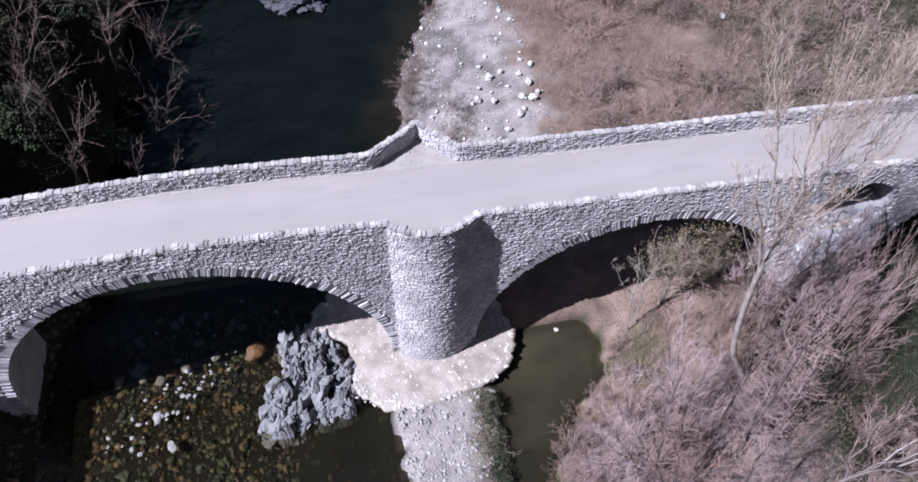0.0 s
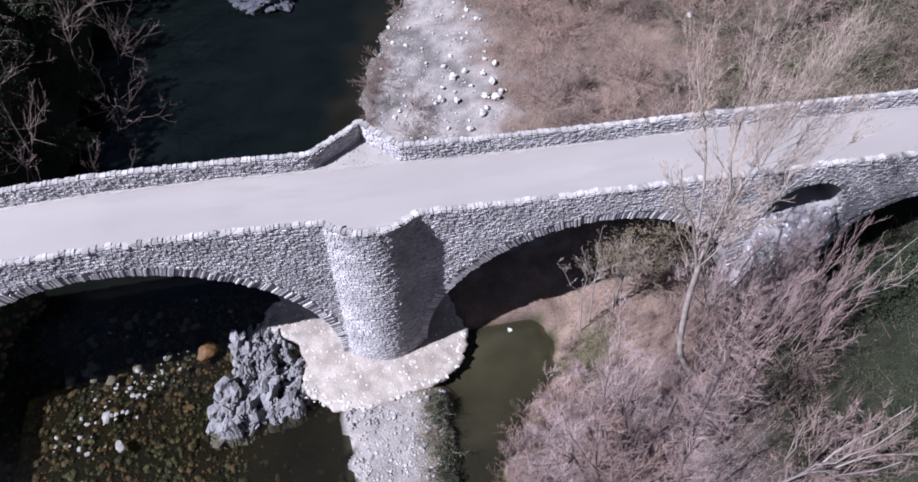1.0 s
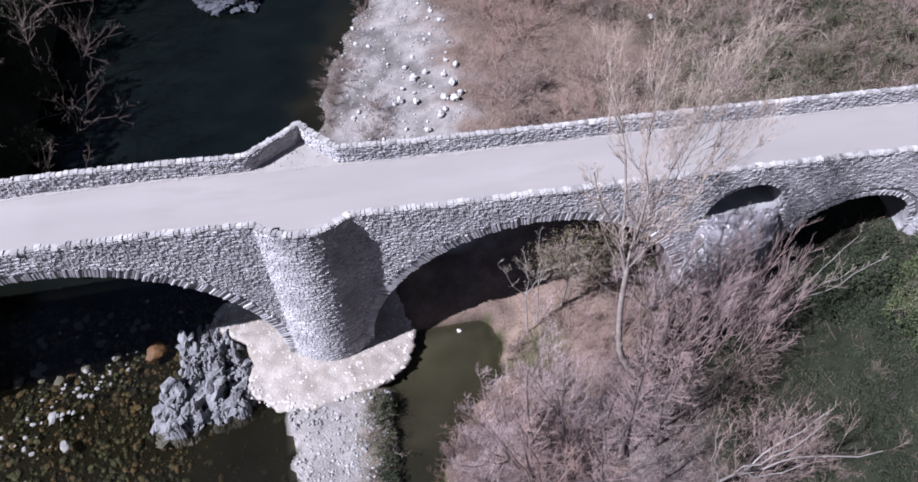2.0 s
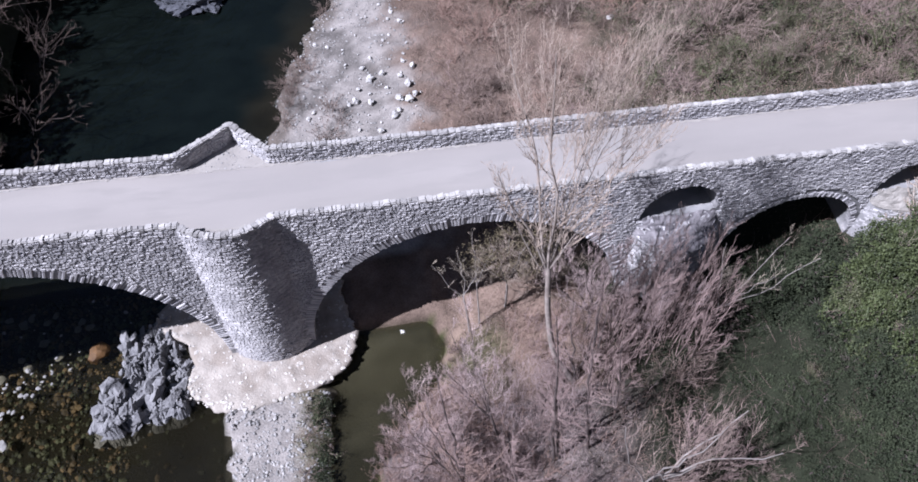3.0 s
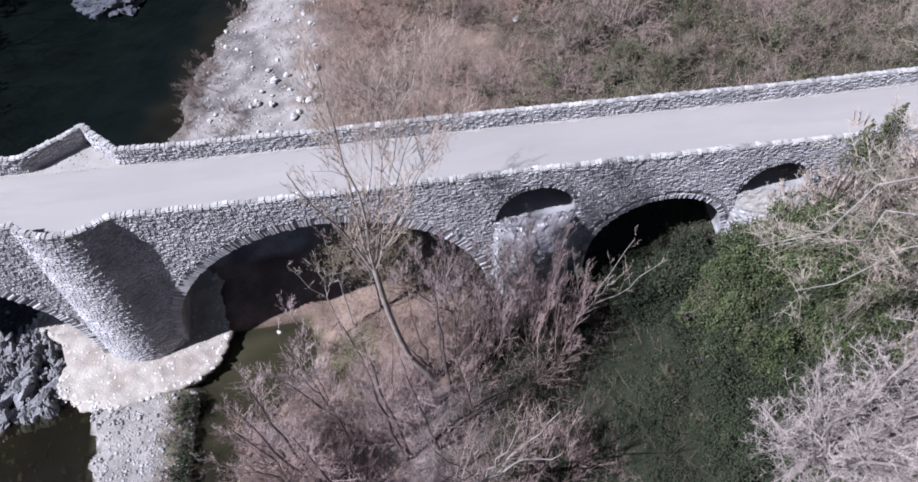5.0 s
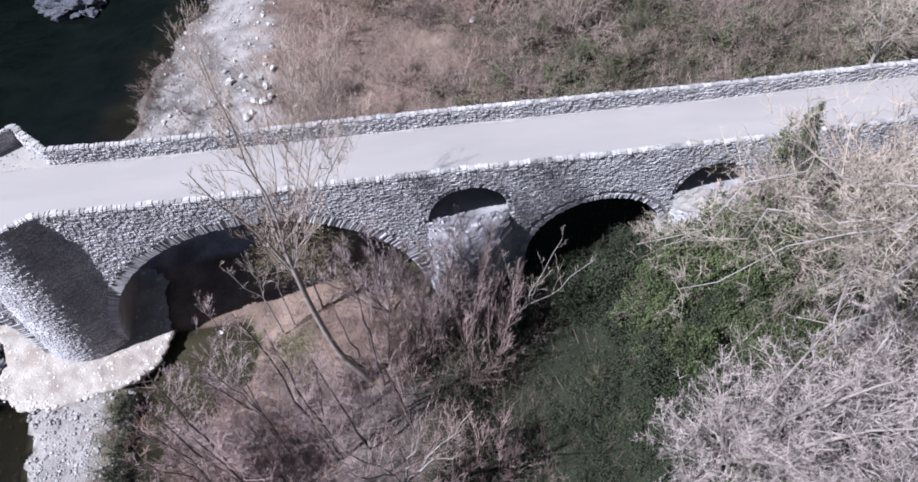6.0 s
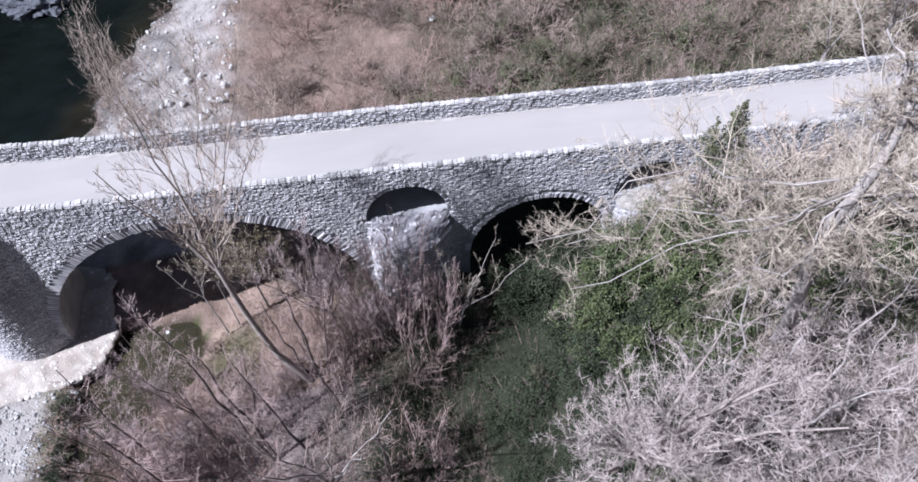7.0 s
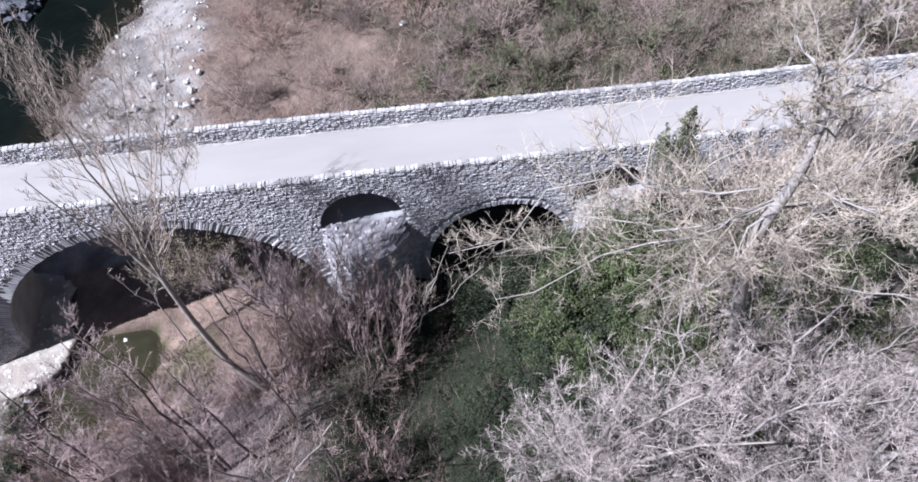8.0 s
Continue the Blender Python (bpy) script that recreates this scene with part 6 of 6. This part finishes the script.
def dry_grass():
    rng = random.Random(95)
    s, green, gully = Soup(), Soup(), Soup()
    for k in range(42000):
        if k % 2:
            x, y = rng.uniform(9.2, 46), rng.uniform(-16, 3.5)
        else:
            x, y = rng.uniform(9.6, 60), rng.uniform(5.5, 34)
        if 22.5 < x < 31 and y < -2 and rng.random() < 0.85:
            continue
        h = ground_h(x, y)
        a = rng.uniform(0, 6.3)
        t = Vector((math.cos(a), math.sin(a), 0))
        ln = rng.uniform(0.12, 0.42)
        p = Vector((x, y, h - 0.02))
        lean = Vector((rng.gauss(0, 0.5), rng.gauss(0, 0.5), 1)).normalized()
        blade = green if math.hypot(x - 10.9, 0.8 * (y + 2.6)) + rng.uniform(-0.6, 0.6) < 2.0 else s
        blade.add([p - t * 0.012, p + t * 0.012, p + lean * ln], [(0, 1, 2)])
    for k in range(1500):
        x, y = 10.9 + rng.gauss(0, 1.0), -2.6 + rng.gauss(0, 1.2)
        p = Vector((x, y, ground_h(x, y) - 0.02))
        a = rng.uniform(0, 6.3)
        t = Vector((math.cos(a), math.sin(a), 0))
        green.add([p - t * 0.014, p + t * 0.014, p + Vector((rng.gauss(0, 0.4), rng.gauss(0, 0.4), 1)).normalized() * rng.uniform(0.15, 0.4)], [(0, 1, 2)])
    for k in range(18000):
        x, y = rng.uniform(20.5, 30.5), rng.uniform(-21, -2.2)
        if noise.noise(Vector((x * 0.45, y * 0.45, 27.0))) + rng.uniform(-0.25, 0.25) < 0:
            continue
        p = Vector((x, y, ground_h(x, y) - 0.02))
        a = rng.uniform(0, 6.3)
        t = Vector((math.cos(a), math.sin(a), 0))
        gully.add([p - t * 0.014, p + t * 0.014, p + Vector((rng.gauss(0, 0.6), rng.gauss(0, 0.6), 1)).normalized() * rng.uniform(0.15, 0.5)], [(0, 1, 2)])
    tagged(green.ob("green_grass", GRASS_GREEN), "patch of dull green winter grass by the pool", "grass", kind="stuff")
    tagged(gully.ob("gully_grass", GRASS_SHADE), "gully grass with shade put into its dark green", "grass", kind="stuff")
    tagged(s.ob("dry_grass", GRASS), "dry straw-coloured winter grass", "grass", kind="stuff")


dry_grass()


def gully_cover():
    """Clumps of gully ivy and bramble leaves darkened for shade, and thin fallen stems."""
    rng = random.Random(96)
    s, fallen = Soup(), Soup()
    for k in range(420):
        x, y = rng.uniform(20.5, 31), rng.uniform(-21, -2.5)
        if noise.noise(Vector((x * 0.4, y * 0.4, 21.0))) + rng.uniform(-0.2, 0.2) < 0.0:
            continue
        r, h = rng.uniform(0.25, 0.8), rng.uniform(0.1, 0.5)
        for j in range(int(110 * r)):
            a, q = rng.uniform(0, 6.3), rng.random() ** 0.6
            px, py = x + math.cos(a) * q * r, y + math.sin(a) * q * r
            leaf(s, rng, Vector((px, py, ground_h(px, py) + 0.03 + h * (1 - q * q) * rng.random())), 0.11)
    for k in range(260):
        x, y = rng.uniform(18.5, 29), rng.uniform(-19, -3.5)
        p = Vector((x, y, ground_h(x, y) + 0.03))
        tip = p + Vector((rng.gauss(0, 0.8), rng.gauss(0, 0.8), rng.uniform(0.1, 1.3)))
        fallen.spike(p, tip, rng.uniform(0.008, 0.016))
        for j in range(5):
            q = p.lerp(tip, rng.uniform(0.2, 0.95))
            fallen.spike(q, q + rand_dir(rng) * rng.uniform(0.15, 0.5), 0.006)
    tagged(s.ob("gully_undergrowth", LEAF_DARK_SHADE), "gully ivy and bramble leaves, their green darkened for shade", "undergrowth", kind="stuff")
    tagged(fallen.ob("gully_sticks", TWIG_BROWN), "thin dark brown sticks and stalks in the gully", "undergrowth", kind="stuff")


gully_cover()


def brambles():
    """Low arching dead stems that cover the banks between the bushes."""
    rng = random.Random(97)
    kinds = [Soup(), Soup()]
    for k in range(25000):
        s = kinds[k % 2]
        if k % 3 == 0:
            x, y = rng.uniform(8.8, 40), rng.uniform(-30, 1.5)
            if x < 10.2 and y > -4.5 or 22.5 < x < 31 and y < -2:
                continue
        else:
            x, y = rng.uniform(10.3, 62), rng.uniform(5.5, 36)
        p = Vector((x, y, ground_h(x, y) - 0.03))
        a = rng.uniform(0, 6.3)
        ln = rng.uniform(0.3, 1.1)
        mid = p + Vector((math.cos(a) * ln * 0.5, math.sin(a) * ln * 0.5, rng.uniform(0.15, 0.7)))
        end = mid + Vector((math.cos(a + 0.3) * ln * 0.6, math.sin(a + 0.3) * ln * 0.6, rng.uniform(-0.3, 0.25)))
        s.tube([p, mid], [0.009, 0.007])
        s.spike(mid, end, 0.007)
    tagged(kinds[0].ob("dead_brambles", TWIG_PINK), "low tangle of dead reddish bramble stems", "brambles", kind="stuff")
    tagged(kinds[1].ob("dead_stalks", TWIG), "low tangle of dead grey-brown stalks", "stalks", kind="stuff")


brambles()

# dense pale crowns that close the far end
CROWN = bare_tree((44.0, -12.5, 7.0), (44.0, -12.6, 10.5), [(42.2, -12.0, 16.0), (45.6, -11.6, 16.4), (43.4, -14.6, 15.6), (46.4, -14.0, 15.0), (41.0, -13.8, 13.6), (44.2, -10.2, 14.6)], 17,
                  "leafless tree with a dense pale tangle of twigs", BARK, TWIG_ROSE, 0.2, (13, 8, 6), 0.15, 0.36, 1.05, low=6, thin=0.0055, limb=0.24, wander=0.05)
for k, (x, y, s, a) in enumerate([(32.2, -14.6, 1.45, 1.2), (35.4, -14.2, 1.3, 4.1), (34.4, -19.4, 1.0, 2.6), (38.4, -13.4, 0.9, 0.7), (41.0, -17.6, 1.0, 3.6), (32.8, -16.4, 1.0, 5.4), (30.0, -19.6, 1.0, 1.8), (37.4, -18.0, 1.05, 2.9), (35.5, -17.0, 0.95, 4.0), (48.5, -8.0, 1.0, 0.4), (50.5, -3.2, 1.0, 3.3), (46.0, -16.5, 0.95, 5.0), (53.0, 9.5, 1.0, 2.0), (58.0, 7.0, 1.1, 4.4), (45.8, -1.6, 0.85, 2.2)]):
    copy_thing(CROWN, Matrix.Translation((x, y, ground_h(x, y) - 0.1)) @ Matrix.Rotation(a, 4, "Z") @ Matrix.Diagonal((s, s, s, 1)))

# ---- arch rings and copings: countable pieces last ----
arch_ring(*ARCHES[0], 0.68, 0.155, 1)
arch_ring(*ARCHES[1], 0.68, 0.155, 2)
arch_ring(*ARCHES[2], 0.34, 0.15, 3)
arch_ring(*EYES[0], 0.24, 0.15, 4)
arch_ring(*EYES[1], 0.24, 0.15, 5)
coping(near_path(), near_par, 11, -27, 56)
coping(far_path(), far_par, 12, -30, 60)
for M, V, F in FACE_STONES:
    piece = mesh_ob("facing_stone", V, F, STONE_ONE, cutwater)
    piece.matrix_basis = M
